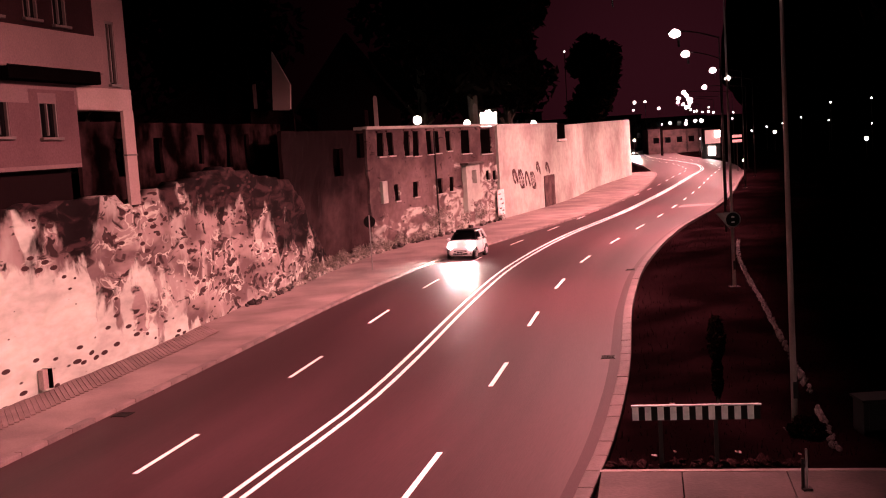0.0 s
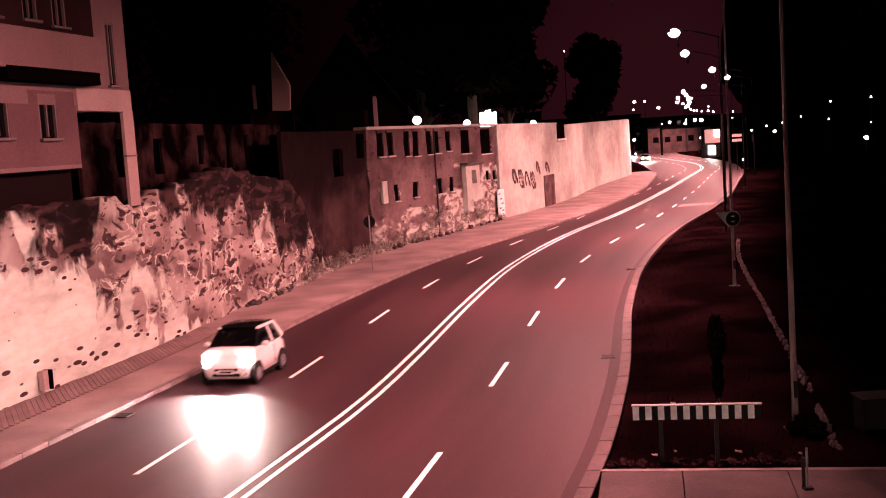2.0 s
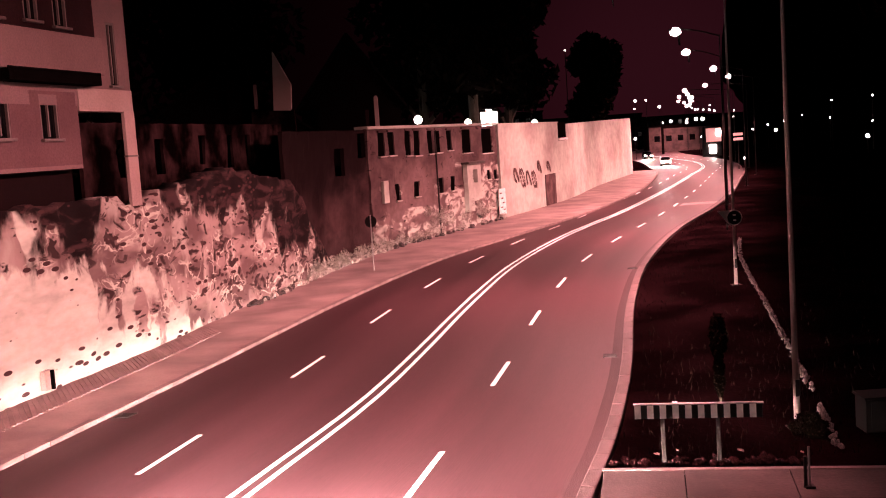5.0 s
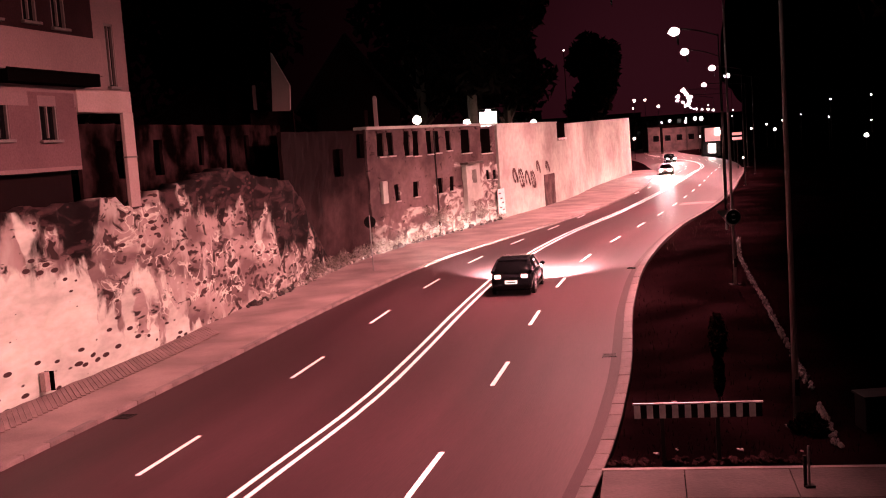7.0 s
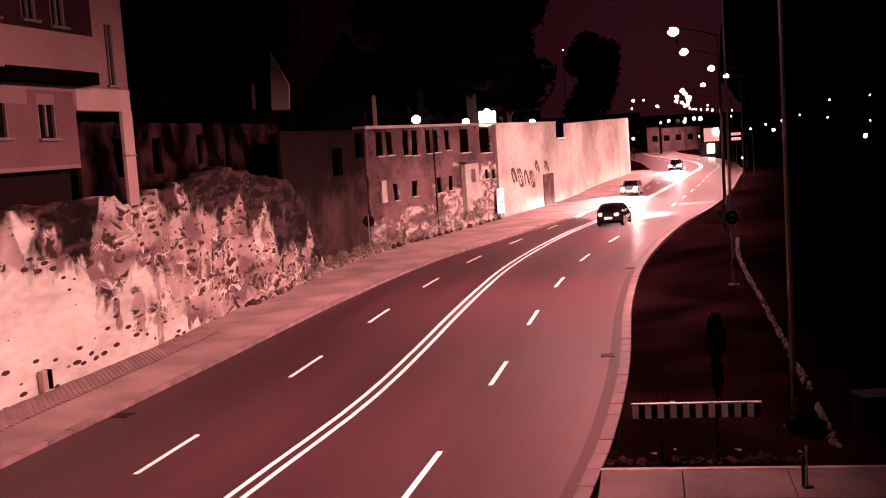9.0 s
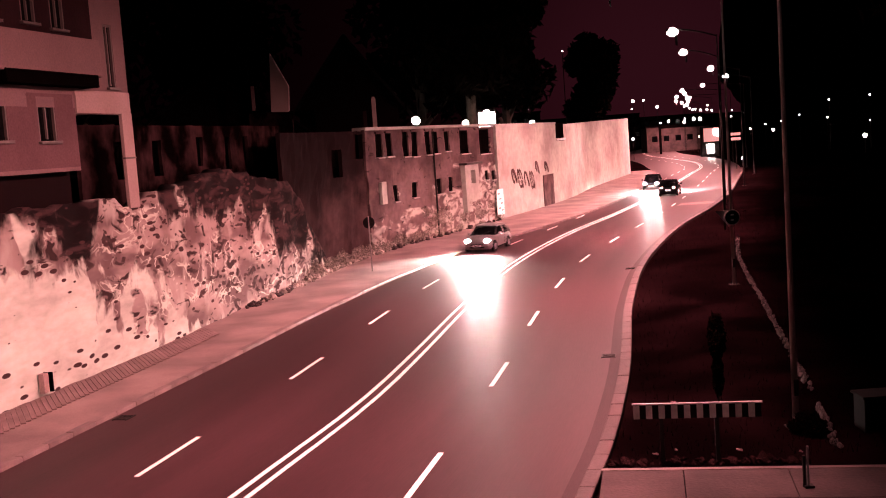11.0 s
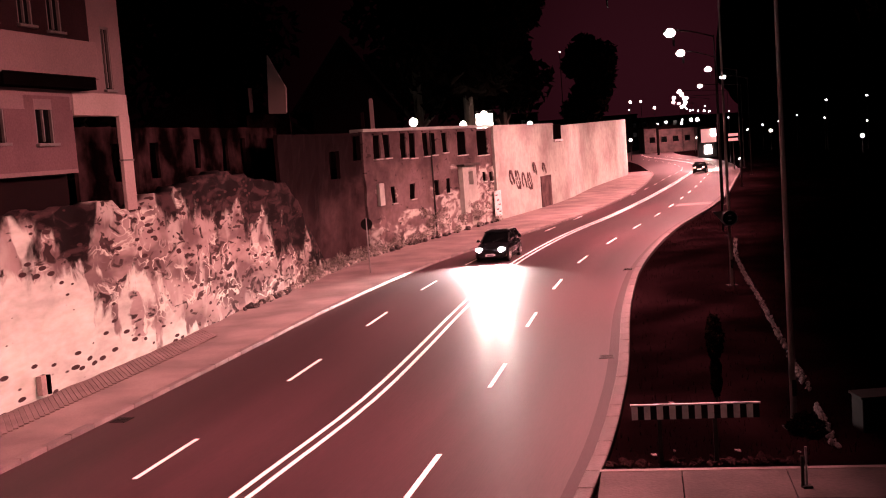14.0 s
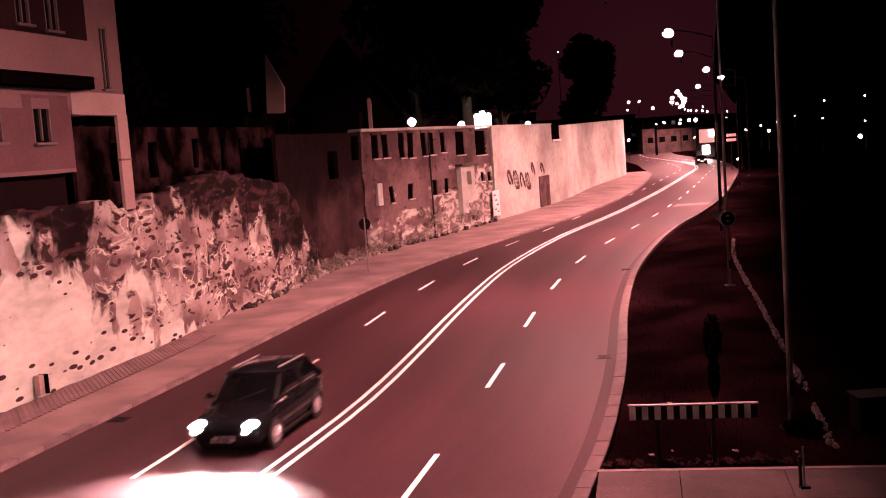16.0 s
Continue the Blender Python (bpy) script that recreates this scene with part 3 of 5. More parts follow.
    part("bay", bay, M["plaster"], ruin, "pale plastered projecting bay")
    part("bay_hood", wall_box(B(), 74.5 * K, 77.8 * K, 0, .6, 4.7, 4.86, .02), M["timber"], ruin, "dark timber hood")
    part("pilaster", wall_box(B(), 61.0 * K, 61.8 * K, 0, .18, 2.95, 4.3, .02), M["plaster"], ruin, "pale patch of raised plaster")
    part("downpipe", rod(B(), along(69.7 * K, .16, .1), along(69.7 * K, .16, 7.2), .06), M["dark_steel"], ruin, "dark downpipe")
    part("corner_quoin", wall_box(B(), 82.3 * K, 83.3 * K, -.3, .2, 0.1, 7.5, .02), M["plaster"], ruin)
    # plastered boundary wall beyond
    tall = tagged(part("wall_plastered", wall_sheet(83.3 * K, 101 * K, -.1, 7.45, .6, step=.8, rough=.04), M["plaster"]),
                  "tall weathered plaster wall, stained and patched", "wall", kind="structure")
    part("coping", wall_box(B(), 83.3 * K, 92 * K, -.7, .08, 7.45, 7.56), M["plaster"], tall)
    part("coping", wall_box(B(), 92 * K, 101 * K, -.7, .08, 7.45, 7.56), M["plaster"], tall)
    bm = wall_box(B(), 95.2 * K, 98.8 * K, .03, .09, .15, 2.9)
    part("blocked_doorway", bm, M["stain"], tall, "bricked-up dark doorway")
    for s, z, w, h in ((86.6, 3.3, 1.2, 1.0), (88.2, 3.0, 1.3, 1.4), (90.0, 2.9, 1.2, 1.1), (91.6, 2.7, 1.3, 1.3), (93.4, 3.7, 1.0, .9), (96.5, 3.6, 1.2, .8)):
        b2 = B()
        ph = random.uniform(0, 6)
        for k in range(22):
            t = k / 22 * 7.5
            ss, zz = s + w * .5 * math.sin(t + ph), z + h * .5 * math.cos(t * 1.4 + ph)
            wall_box(b2, ss * K, (ss + .22) * K, .045 + .0007 * k, .058 + .0007 * k, zz - .12, zz + .12)
        part("painted_scrawl", b2, M["stain"], tall, "faded dark sprayed strokes")
    low2 = tagged(part("wall_gate", wall_sheet(101 * K, 104.8 * K, -.1, 5.8, .5, step=.9, rough=.03), M["plaster"]),
                  "lower plaster wall filling a gap", "wall", kind="structure")
    part("beam", wall_box(B(), 101 * K, 104.8 * K, 0, .15, 5.85, 6.05), M["sign_white"], low2, "pale beam across the gap")
    # solid black block nearly flush with the wall paints the gap's darkness
    part("gap_back", wall_box(B(), 101.02 * K, 104.78 * K, -.42, -.02, 5.81, 7.5), M["void"], low2, "black block standing for the unlit gap over the lower wall")
    far = tagged(part("wall_far", wall_sheet(104.8 * K, 158 * K, -.1, 7.4, .6, step=1.2, rough=.05, top=lambda s: 7.35 + .012 * (s - 103)), M["plaster"]),
                 "long tall plaster wall with streaky water stains", "wall", kind="structure")
    e = along(158 * K, 0)
    bm = B()
    box(bm, (e.x - 5.2, e.y + 2.0, 3.9), (11, .6, 7.8), None)
    part("return_wall", bm, M["plaster"], far)


def build_house():
    h = thing("house", "rendered three-storey house standing on the retaining wall", "house")
    s0, s1 = 13.0, 29.68
    d0 = -9.0
    holes = [(24.73 * K, 25.67 * K, 7.28, 8.55), (22.4 * K, 23.25 * K, 7.32, 8.52), (20 * K, 21 * K, 7.4, 8.65),
             (24.42 * K, 25.16 * K, 10.65, 11.9), (25.93 * K, 26.69 * K, 10.58, 11.9), (22.6 * K, 23.3 * K, 10.6, 11.7), (28.95 * K, 29.5 * K, 8.95, 10.95)]
    part("wall", wall_sheet(s0, 26.8 * K, 6.48, 8.25, .35, holes=[q for q in holes if q[3] < 9], step=1.2), M["house_shade_low"], h, "smooth pink render with the balcony's shade in its colour")
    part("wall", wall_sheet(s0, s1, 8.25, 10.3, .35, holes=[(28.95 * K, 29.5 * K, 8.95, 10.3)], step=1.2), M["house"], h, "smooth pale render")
    # upper storey coloured dark in place of a shaded balcony recess
    part("wall", wall_sheet(s0, 27.7, 10.3, 14.5, .35, holes=[q for q in holes if 10 < q[2]], step=1.2), M["house_dim"], h, "upper storey render with the recess shade in its dark colour")
    part("wall", wall_sheet(27.7, s1, 10.3, 14.5, .35, holes=[(28.95 * K, 29.5 * K, 10.3, 10.95)], step=1.2), M["house"], h, "pale corner strip")
    bm = wall_box(B(), s1 - .35, s1, d0, -.36, 8.25, 14.5)
    part("gable_wall", bm, M["house"], h)
    part("jamb_wall", wall_box(B(), 26.8 * K - .3, 26.8 * K, -3.2, -.36, 6.48, 8.25), M["house_pale"], h)
    part("corner_post", wall_box(B(), s1 - .68, s1, -.06, .06, 5.0, 8.12, .02), M["house_pale"], h, "pale square corner post")
    part("post_band", wall_box(B(), s1 - .70, s1 + .02, -.08, .08, 6.62, 6.68), M["frame"], h)
    part("porch_beam", wall_box(B(), 26.85 * K, s1 + .01, -.4, .03, 8.1, 8.80, .01), M["house_pale"], h, "pale beam over the open porch")
    part("porch_ceiling", wall_box(B(), 26.8 * K, s1, -3.2, -.4, 8.2, 8.3), M["house"], h)
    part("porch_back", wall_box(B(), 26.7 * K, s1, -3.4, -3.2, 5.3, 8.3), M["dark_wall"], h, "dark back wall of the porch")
    part("plinth", wall_box(B(), s0, 26.8 * K, -.7, -.4, 5.2, 6.36), M["darkened"], h, "dark recessed plinth")
    part("floor_slab", wall_box(B(), s0, 26.8 * K, -8.9, 0, 6.36, 6.48), M["house"], h)
    part("parapet", wall_box(B(), 20 * K, 27.75 * K, .0, .5, 9.17, 10.30, .02), M["house"], h, "pale solid balcony parapet")
    # near-black band along the foot of the parapet
    part("awning", wall_box(B(), 22.6 * K, 27.45 * K, .0, .54, 8.84, 9.22, .02), M["void"], h, "black band below the balcony parapet")
    part("eaves", wall_box(B(), 20 * K, 28.5 * K, .0, .5, 11.9, 12.2), M["timber"], h)
    part("roof", wall_box(B(), s0 - .5, s1 + .5, d0 - .5, .6, 14.5, 14.8), M["roof"], h, "dark roof")
    part("back_wall", wall_box(B(), s0, s1, d0 - .3, d0, 5, 14.5), M["house"], h)
    for q in holes:
        w = part("window", wall_box(B(), q[0], q[1], -.12, -.09, q[2], q[3]), M["glass"], h, "dark unlit window pane")
        fr = wall_box(B(), q[0], q[0] + .07, -.09, -.01, q[2], q[3])
        wall_box(fr, q[1] - .07, q[1], -.09, -.01, q[2], q[3])
        wall_box(fr, (q[0] + q[1]) / 2 - .03, (q[0] + q[1]) / 2 + .03, -.09, -.03, q[2] + .05, q[3] - .05)
        wall_box(fr, q[0] + .07, q[1] - .07, -.09, -.01, q[3] - .07, q[3])
        part("window_frame", fr, M["frame"], w)
        part("sill", wall_box(B(), q[0] - .08, q[1] + .08, -.2, .12, q[2] - .09, q[2] - .01, .01), M["frame"], w)


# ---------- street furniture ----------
# the last post, at y 271, is added to brighten the low building
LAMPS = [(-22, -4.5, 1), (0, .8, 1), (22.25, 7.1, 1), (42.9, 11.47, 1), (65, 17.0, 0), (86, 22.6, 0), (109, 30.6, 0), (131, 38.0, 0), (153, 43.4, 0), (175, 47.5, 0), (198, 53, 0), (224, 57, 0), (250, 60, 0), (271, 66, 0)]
HEADS = {65: (14.53, 11.92), 86: (19.94, 12.08), 109: (27.87, 11.83), 131: (35.2, 11.88), 153: (37.85, 11.77), 175: (39.95, 11.87), 198: (44.2, 11.6)}


def build_street_lamps():
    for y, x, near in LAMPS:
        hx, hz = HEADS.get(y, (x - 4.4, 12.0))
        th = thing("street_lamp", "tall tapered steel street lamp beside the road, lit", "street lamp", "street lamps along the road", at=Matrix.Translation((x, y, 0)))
        # far poles are coloured dark in place of standing unlit
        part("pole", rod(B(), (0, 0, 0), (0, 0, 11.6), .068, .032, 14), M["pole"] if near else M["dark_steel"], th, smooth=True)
        part("base_flange", box(B(), (0, 0, .03), (.4, .4, .06), None, .01), M["dark_steel"], th)
        part("inspection_hatch", box(B(), (0, -.115, .9), (.1, .02, .35), None, .005), M["dark_steel"], th)
        ax = hx - x
        bm = tube([(ax * i / 8, 0, 11.5 + (hz + .1 - 11.5) * math.sin(i / 8 * 1.57)) for i in range(9)], .042)
        part("arm", bm, M["dark_steel"], th)
        hd = part("lamp_head", box(B(), (ax - .1, 0, hz + .09), (.75, .3, .14), None, .04), M["dark_steel"], th)
        part("lens", ball(B(), (ax - .1, 0, hz - .03), .30, 3, (1.1, 1.0, .85)), M["lamp_glow"], hd, "glowing lamp lens")
        if -5 < y <= 271:
            a = heading(x_kerb_r, y)
            left = Vector((-math.sin(a), math.cos(a), 0))
            eye = Vector((hx - .1, y, hz - .34))
            # plate added on the house side only to keep light off the verge
            sh = Matrix.Translation((ax - .1, 0, hz - .45)) @ Matrix.Rotation(a, 4, "Z")
            part("shield", box(B(), (0, -.20, 0), (1.1, .012, .72), sh), M["dark_steel"], hd, "dark plate added to cut the light over the verge")
            li = bpy.data.lights.new("street_light", "AREA")
            li.shape, li.size, li.energy, li.color, li.spread = "DISK", .22, LAMP_POWER * (1.2 if y > 60 else (.17 if y < 10 else (.60 if y < 30 else 1.0))), LAMP_COLOUR, radians(150)
            ob = new("street_light", li)
            lean = radians(30 if y < 30 else 17)
            ob.matrix_world = look(eye, eye + Vector((0, 0, -1)) * math.cos(lean) + left * math.sin(lean))


def round_sign(name, label, x, y, z, r, back, pole_h, mat_face, marks=False, own_pole=True):
    th = thing(name, label, "traffic sign", at=Matrix.Translation((x, y, 0)))
    if own_pole:
        part("pole", rod(B(), (0, 0, .05), (0, 0, pole_h), .03, .03), M["steel"], th, "slim grey post")
    bm = B()
    rod(bm, (0, .05 if back else -.05, z), (0, .075 if back else -.075, z), r, r, 28)
    d = part("plate", bm, mat_face, th)
    if back:
        part("stiffener", box(B(), (0, .04, z), (r * 1.5, .02, .03)), mat_face, d)
        return th
    bm = B()
    for k in range(28):
        a, b = k / 28 * 6.2832, (k + 1) / 28 * 6.2832
        rod(bm, (r * math.cos(a), -.07, z + r * math.sin(a)), (r * math.cos(b), -.07, z + r * math.sin(b)), .022, .022, 6)
    part("rim", bm, M["steel"], d, "pale rim")
    if marks:
        for dz in (.10, -.10):
            part("mark", box(B(), (-.0, -.085, z + dz), (.12, .012, .045)), M["sign_white"], d, "small white bar")
    for dz in (.12, -.12):
        part("bracket", box(B(), (0, -.04, z + dz), (.12, .03, .03)), M["steel"], th)
    return th


def build_signs():
    round_sign("traffic_sign", "round dark traffic sign on a slim post on the pavement", -3.58, 55.9, 2.62, .30, True, 2.95, M["sign_dark"])
    t = round_sign("traffic_sign", "round dark sign with a pale rim clamped to a lamp pole", 11.44, 42.74, 2.72, .29, 0, 0, M["sign_dark"], True, False)
    bm = B()
    vs = [bm.verts.new(p) for p in ((-.62, .06, 3.0), (-.02, .06, 3.0), (-.1, .06, 2.35), (-.62, .085, 3.0), (-.02, .085, 3.0), (-.1, .085, 2.35))]
    for f in ((0, 1, 2), (5, 4, 3), (0, 3, 4, 1), (1, 4, 5, 2), (2, 5, 3, 0)):
        bm.faces.new([vs[i] for i in f])
    part("triangle_plate", bm, M["steel"], t, "grey triangular plate seen from behind")


def build_barrier():
    th = thing("road_barrier", "black and white striped barrier board on two posts", "barrier", at=pose(4.56, 20.1, 0, 0, 0, -11))
    w, n = 2.34, 20
    part("board", box(B(), (0, 0, 1.105), (w, .03, .27), None, .005), M["black"], th)
    for i in range(n):
        if i % 2 == 0:
            part("stripe", box(B(), (-w / 2 + (i + .5) * w / n, -.019, 1.10), (w / n, .008, .255)), M["sign_white"], th, "white stripe")
    part("top_rail", box(B(), (0, -.004, 1.25), (w + .04, .05, .03), None, .006), M["sign_white"], th, "pale top edge")
    for x in (-.66, .36):
        part("post", box(B(), (x, .06, .56), (.08, .08, 1.16), None, .008), M["dark_steel"], th)


def leaves(n, blobs, size, seed):
    """Many small leaf cards, folded, in uneven clumps: (x, y, z, radius)."""
    rs = np.random.RandomState(seed)
    vs, fs = [], []
    w = np.array([b[3]**2 for b in blobs])
    w = w / w.sum()
    for i in range(n):
        b = blobs[rs.choice(len(blobs), p=w)]
        d = rs.normal(size=3)
        d /= np.linalg.norm(d)
        c = np.array(b[:3]) + d * b[3] * rs.uniform(.45, 1.08) * np.array((1, 1, b[4] if len(b) > 4 else 1))
        a, q = rs.normal(size=3), rs.normal(size=3)
        a /= np.linalg.norm(a)
        q = np.cross(a, q)
        q /= np.linalg.norm(q)
        s = size * rs.uniform(.6, 1.4)
        k = len(vs)
        nn = np.cross(a, q) * s * .25
        vs += [tuple(c - a * s), tuple(c + q * s * .5 + nn), tuple(c + a * s), tuple(c - q * s * .5 + nn)]
        fs += [(k, k + 1, k + 2), (k, k + 2, k + 3)]
    return vs, [], fs


def tree(name, label, x, y, h, r, n, size, seed, category="tree", base=0.0):
    th = thing(name, label, category, "dark trees beyond the wall and the verge", at=Matrix.Translation((x, y, base)))
    rs = random.Random(seed)
    bm = rod(B(), (0, 0, 0), (0, 0, h * .6), .035 * h * .6, .015 * h, 8)
    blobs = []
    for k in range(9):
        a, u = k * 2.4 + rs.random(), rs.uniform(.35, 1)
        z = h * rs.uniform(.42, .86)
        p = (math.cos(a) * r * u * .65, math.sin(a) * r * u * .65, z)
        rod(bm, (0, 0, z - h * .16), p, .012 * h, .004 * h, 6)
        blobs.append((*p, r * rs.uniform(.38, .62)))
    blobs.append((0, 0, h * .86, r * .5))
    part("trunk", bm, M["bark"], th)
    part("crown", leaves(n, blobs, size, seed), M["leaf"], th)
    return th


def build_shrub():
    th = thing("sapling", "narrow dark evergreen sapling on the verge", "tree", at=Matrix.Translation((5.86, 23.6, -.22)))
    part("trunk", rod(B(), (0, 0, 0), (0, 0, 2.1), .03, .015, 8), M["bark"], th)
    part("crown", leaves(3200, [(0, 0, 1.84, .17, 1.6), (0, 0, 2.02, .19, 1.7), (0, 0, 2.28, .15, 1.7), (0, 0, 1.66, .12, 1.4)], .045, 5), M["grass"], th)
    part("lower_crown", leaves(1800, [(0, 0, 1.30, .12, 2.0), (0, 0, 1.02, .12, 2.0), (0, 0, .78, .06, 2.0)], .04, 6), M["grass"], th)


def build_verge():
    # broken line of rough stones along the verge
    th = thing("stone_edging", "broken line of rough field stones edging the verge", "stone edging", kind="structure")
    rs = random.Random(4)
    mes = []
    for k in range(6):
        bm = ball(B(), (0, 0, 0), 1, 2)
        for v in bm.verts:
            v.co *= 1 + .28 * noise.noise(v.co * 1.6 + Vector((k * 7, 0, 0)))
        me = bpy.data.meshes.new("stone")
        bm.to_mesh(me)
        bm.free()
        me.materials.append(M["stone"])
        mes.append(me)
    y = 20.5
    while y < 60:
        for row in range(2):
            if rs.random() < (.12 if row else .3) or 24 < y < 25.2:
                continue
            ob = new("stone", rs.choice(mes))
            ob.parent = th
            s = rs.uniform(.022, .052)
            ob.matrix_basis = (pose(x_stone(y) + rs.uniform(-.03, .03) + row * .09, y + rs.uniform(-.08, .08), .05 + s * .3 + .04 * (1 - row), rs.uniform(-12, 12), rs.uniform(20, 50), rs.uniform(-30, 5))
                               @ Matrix.Diagonal((s * .8, s * 3.4, s * 1.3, 1)))
        y += rs.uniform(.08, .18)
    # grass tufts
    rs = np.random.RandomState(9)
    vs, fs = [], []
    for i in range(2600):
        y = 20.3 + 60 * rs.rand()**1.6
        lo, hi = x_kerb_r(y) + .4, x_stone(y) + 6 * rs.rand()**2
        x = lo + (hi - lo) * rs.rand()
        h, a = rs.uniform(.05, .2), rs.uniform(0, 6.28)
        k = len(vs)
        dx, dy = .012 * math.cos(a), .012 * math.sin(a)
        lx, ly = rs.normal(0, .05, 2)
        vs += [(x - dx, y - dy, .02), (x + dx, y + dy, .02), (x + lx, y + ly, h + .05)]
        fs.append((k, k + 1, k + 2))
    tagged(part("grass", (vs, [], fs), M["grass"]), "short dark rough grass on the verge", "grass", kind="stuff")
    # low dark bush hiding the foot of the near lamp post
    th = thing("bush", "low black bush round the foot of a lamp post", "bush", at=Matrix.Translation((7.15, 21.75, 0)))
    part("stem", rod(B(), (0, 0, 0), (0, 0, .3), .025, .012, 7), M["bark"], th)
    part("crown", leaves(1500, [(0, 0, .28, .26, .8), (.2, -.1, .2, .2, .7), (-.2, .05, .18, .17, .7), (.05, -.25, .16, .2, .6)], .05, 31), M["grass"], th)
    # heap of crumbled earth and stray litter in front of the apron
    rs = random.Random(41)
    th = thing("earth_heap", "crumbled earth clods heaped along the apron edge", "earth", kind="structure")
    lumps = [me.copy() for me in mes]
    for me in lumps:
        me.materials[0] = M["clod"]
    for k in range(110):
        ob = new("clod", rs.choice(lumps))
        ob.parent = th
        r = rs.uniform(.02, .085)
        u = rs.random()
        ob.matrix_basis = pose(2.95 + 3.6 * u, 20.35 - .65 * u + abs(rs.gauss(0, .16)), .08 + r * .25, rs.uniform(0, 50), rs.uniform(0, 50), rs.uniform(0, 360)) @ Matrix.Diagonal((r * 1.5, r, r * .6, 1))
    for x, y, z, r in ((3.9, 20.9, .09, 30), (4.35, 21.1, .08, 80), (5.5, 20.75, .10, 10), (6.55, 20.3, .12, 60), (5.1, 24.8, .1, 15), (9.1, 23.0, .08, 15), (9.3, 22.4, .08, 5), (9.35, 24.6, .1, 70)):
        th = thing("litter", "small pale scrap of litter on dark ground", "litter", "scraps of litter on the verge", at=pose(x, y, z, 12, 20, r))
        part("scrap", box(B(), (0, 0, 0), (.13, .05, .02), None, .006), M["house_pale"], th)
        part("fold", box(B(), (.04, .015, .018), (.05, .04, .012), None, .004), M["house_pale"], th)
    # concrete apron nearest the camera
    ap = thing("pavement", "pale concrete apron slabs behind the barrier", "pavement", kind="structure")
    xs = [2.72, 4.2, 6.05, 8.0, 10.5]
    turn = Matrix.Translation((2.7, 20.0, 0)) @ Matrix.Rotation(radians(-11), 4, "Z") @ Matrix.Translation((-2.7, -20.0, 0))
    for a, b in zip(xs[:-1], xs[1:]):
        for r in range(6):
            part("slab", box(B(), ((a + b) / 2 - r * .12, 19.12 - r * 1.6, .07), (b - a - .02, 1.57, .14), turn, .01), M["concrete"], ap)
    part("edge_strip", box(B(), (6.7, 19.98, .08), (8.0, .14, .14), turn, .01), M["kerb"], ap, "raised edge strip")
    th = thing("marker_post", "slim pale steel post at the apron edge", "post", at=Matrix.Translation((5.98, 18.2, .14)))
    part("shaft", rod(B(), (0, 0, 0), (0, 0, .72), .02, .02), M["steel"], th)
    part("foot", box(B(), (0, 0, .02), (.16, .16, .04), None, .005), M["dark_steel"], th)
    part("dark_sleeve", rod(B(), (-.06, .02, 0), (-.06, .02, .55), .03, .03), M["dark_steel"], th, "dark sleeve beside the post")
    # cabinet-shaped black box, added to fill a dark area of the verge
    th = thing("dark_area_box", "added low black box filling a dark area of the verge", "cabinet", at=Matrix.Translation((9.0, 21.8, 0)))
    part("body", box(B(), (0, 0, .38), (1.5, .6, .7), None, .02), M["black"], th)
    part("lid", box(B(), (0, -.02, .75), (1.6, .7, .05), None, .01), M["black"], th)
    part("door", box(B(), (-.3, -.31, .38), (.7, .02, .6), None, .006), M["black"], th)


def build_small_things():
    th = thing("wall_box", "small pale meter box with open door against the wall", "box")
    part("body", wall_box(B(), 23.3 * K, 23.55 * K, .05, .22, .25, .8, .01), M["house_pale"], th)
    part("door", wall_box(B(), 23.56 * K, 23.62 * K, .05, .32, .25, .8), M["void"], th, "dark open door")
    th = thing("poster", "bright white banner sheet fixed on the wall", "poster")
    part("sheet", wall_box(B(), 81.4 * K, 83.0 * K, .22, .26, .5, 2.5), M["sign_white"], th)
    for k, (a, z) in enumerate(((81.6, 2.1), (81.9, 1.7), (82.2, 1.35), (81.7, 1.0), (82.3, .8))):
        part("print_bar", wall_box(B(), a * K, (a + .5) * K, .262, .268, z, z + .1), M["stain"], th, "faded print bar")
    # rubble and weeds at the foot of the wall
    rs = random.Random(12)
    mes = []
    for k in range(5):
        bm = ball(B(), (0, 0, 0), 1, 1)
        for v in bm.verts:
            v.co *= 1 + .35 * noise.noise(v.co * 1.3 + Vector((k * 5, 3, 0)))
        me = bpy.data.meshes.new("rubble_stone")
        bm.to_mesh(me)
        bm.free()
        me.materials.append(M["stone"])
        mes.append(me)
    th = thing("rubble_heap", "loose fallen stones along the foot of the old wall", "rubble", kind="structure")
    chunks = [me.copy() for me in mes]
    for me in chunks:
        me.materials[0] = M["pale_stone"]
    for k in range(190):
        s = rs.uniform(38, 80) if k < 110 else rs.gauss(50, 4.5)
        ob = new("rubble_stone", rs.choice(chunks if k >= 110 or 44 < s < 60 else mes))
        ob.parent = th
        r = rs.uniform(.08, .26)
        p = along(s, rs.uniform(.12, .45), .12 + r * .4)
        ob.matrix_basis = pose(*p, rs.uniform(0, 60), rs.uniform(0, 60), rs.uniform(0, 360)) @ Matrix.Diagonal((r, r * .8, r * .7, 1))
    blobs = []
    for k in range(95):
        s = rs.uniform(46, 80)
        p = along(s, rs.uniform(.1, .4), rs.uniform(.2, 2.0) if s > 66 else rs.uniform(.2, .7))
        blobs.append((*p, rs.uniform(.15, .42)))
    tagged(part("weeds", leaves(9000, blobs, .055, 77), M["dry"]), "dry weeds along the foot of the wall", "weeds", kind="stuff")


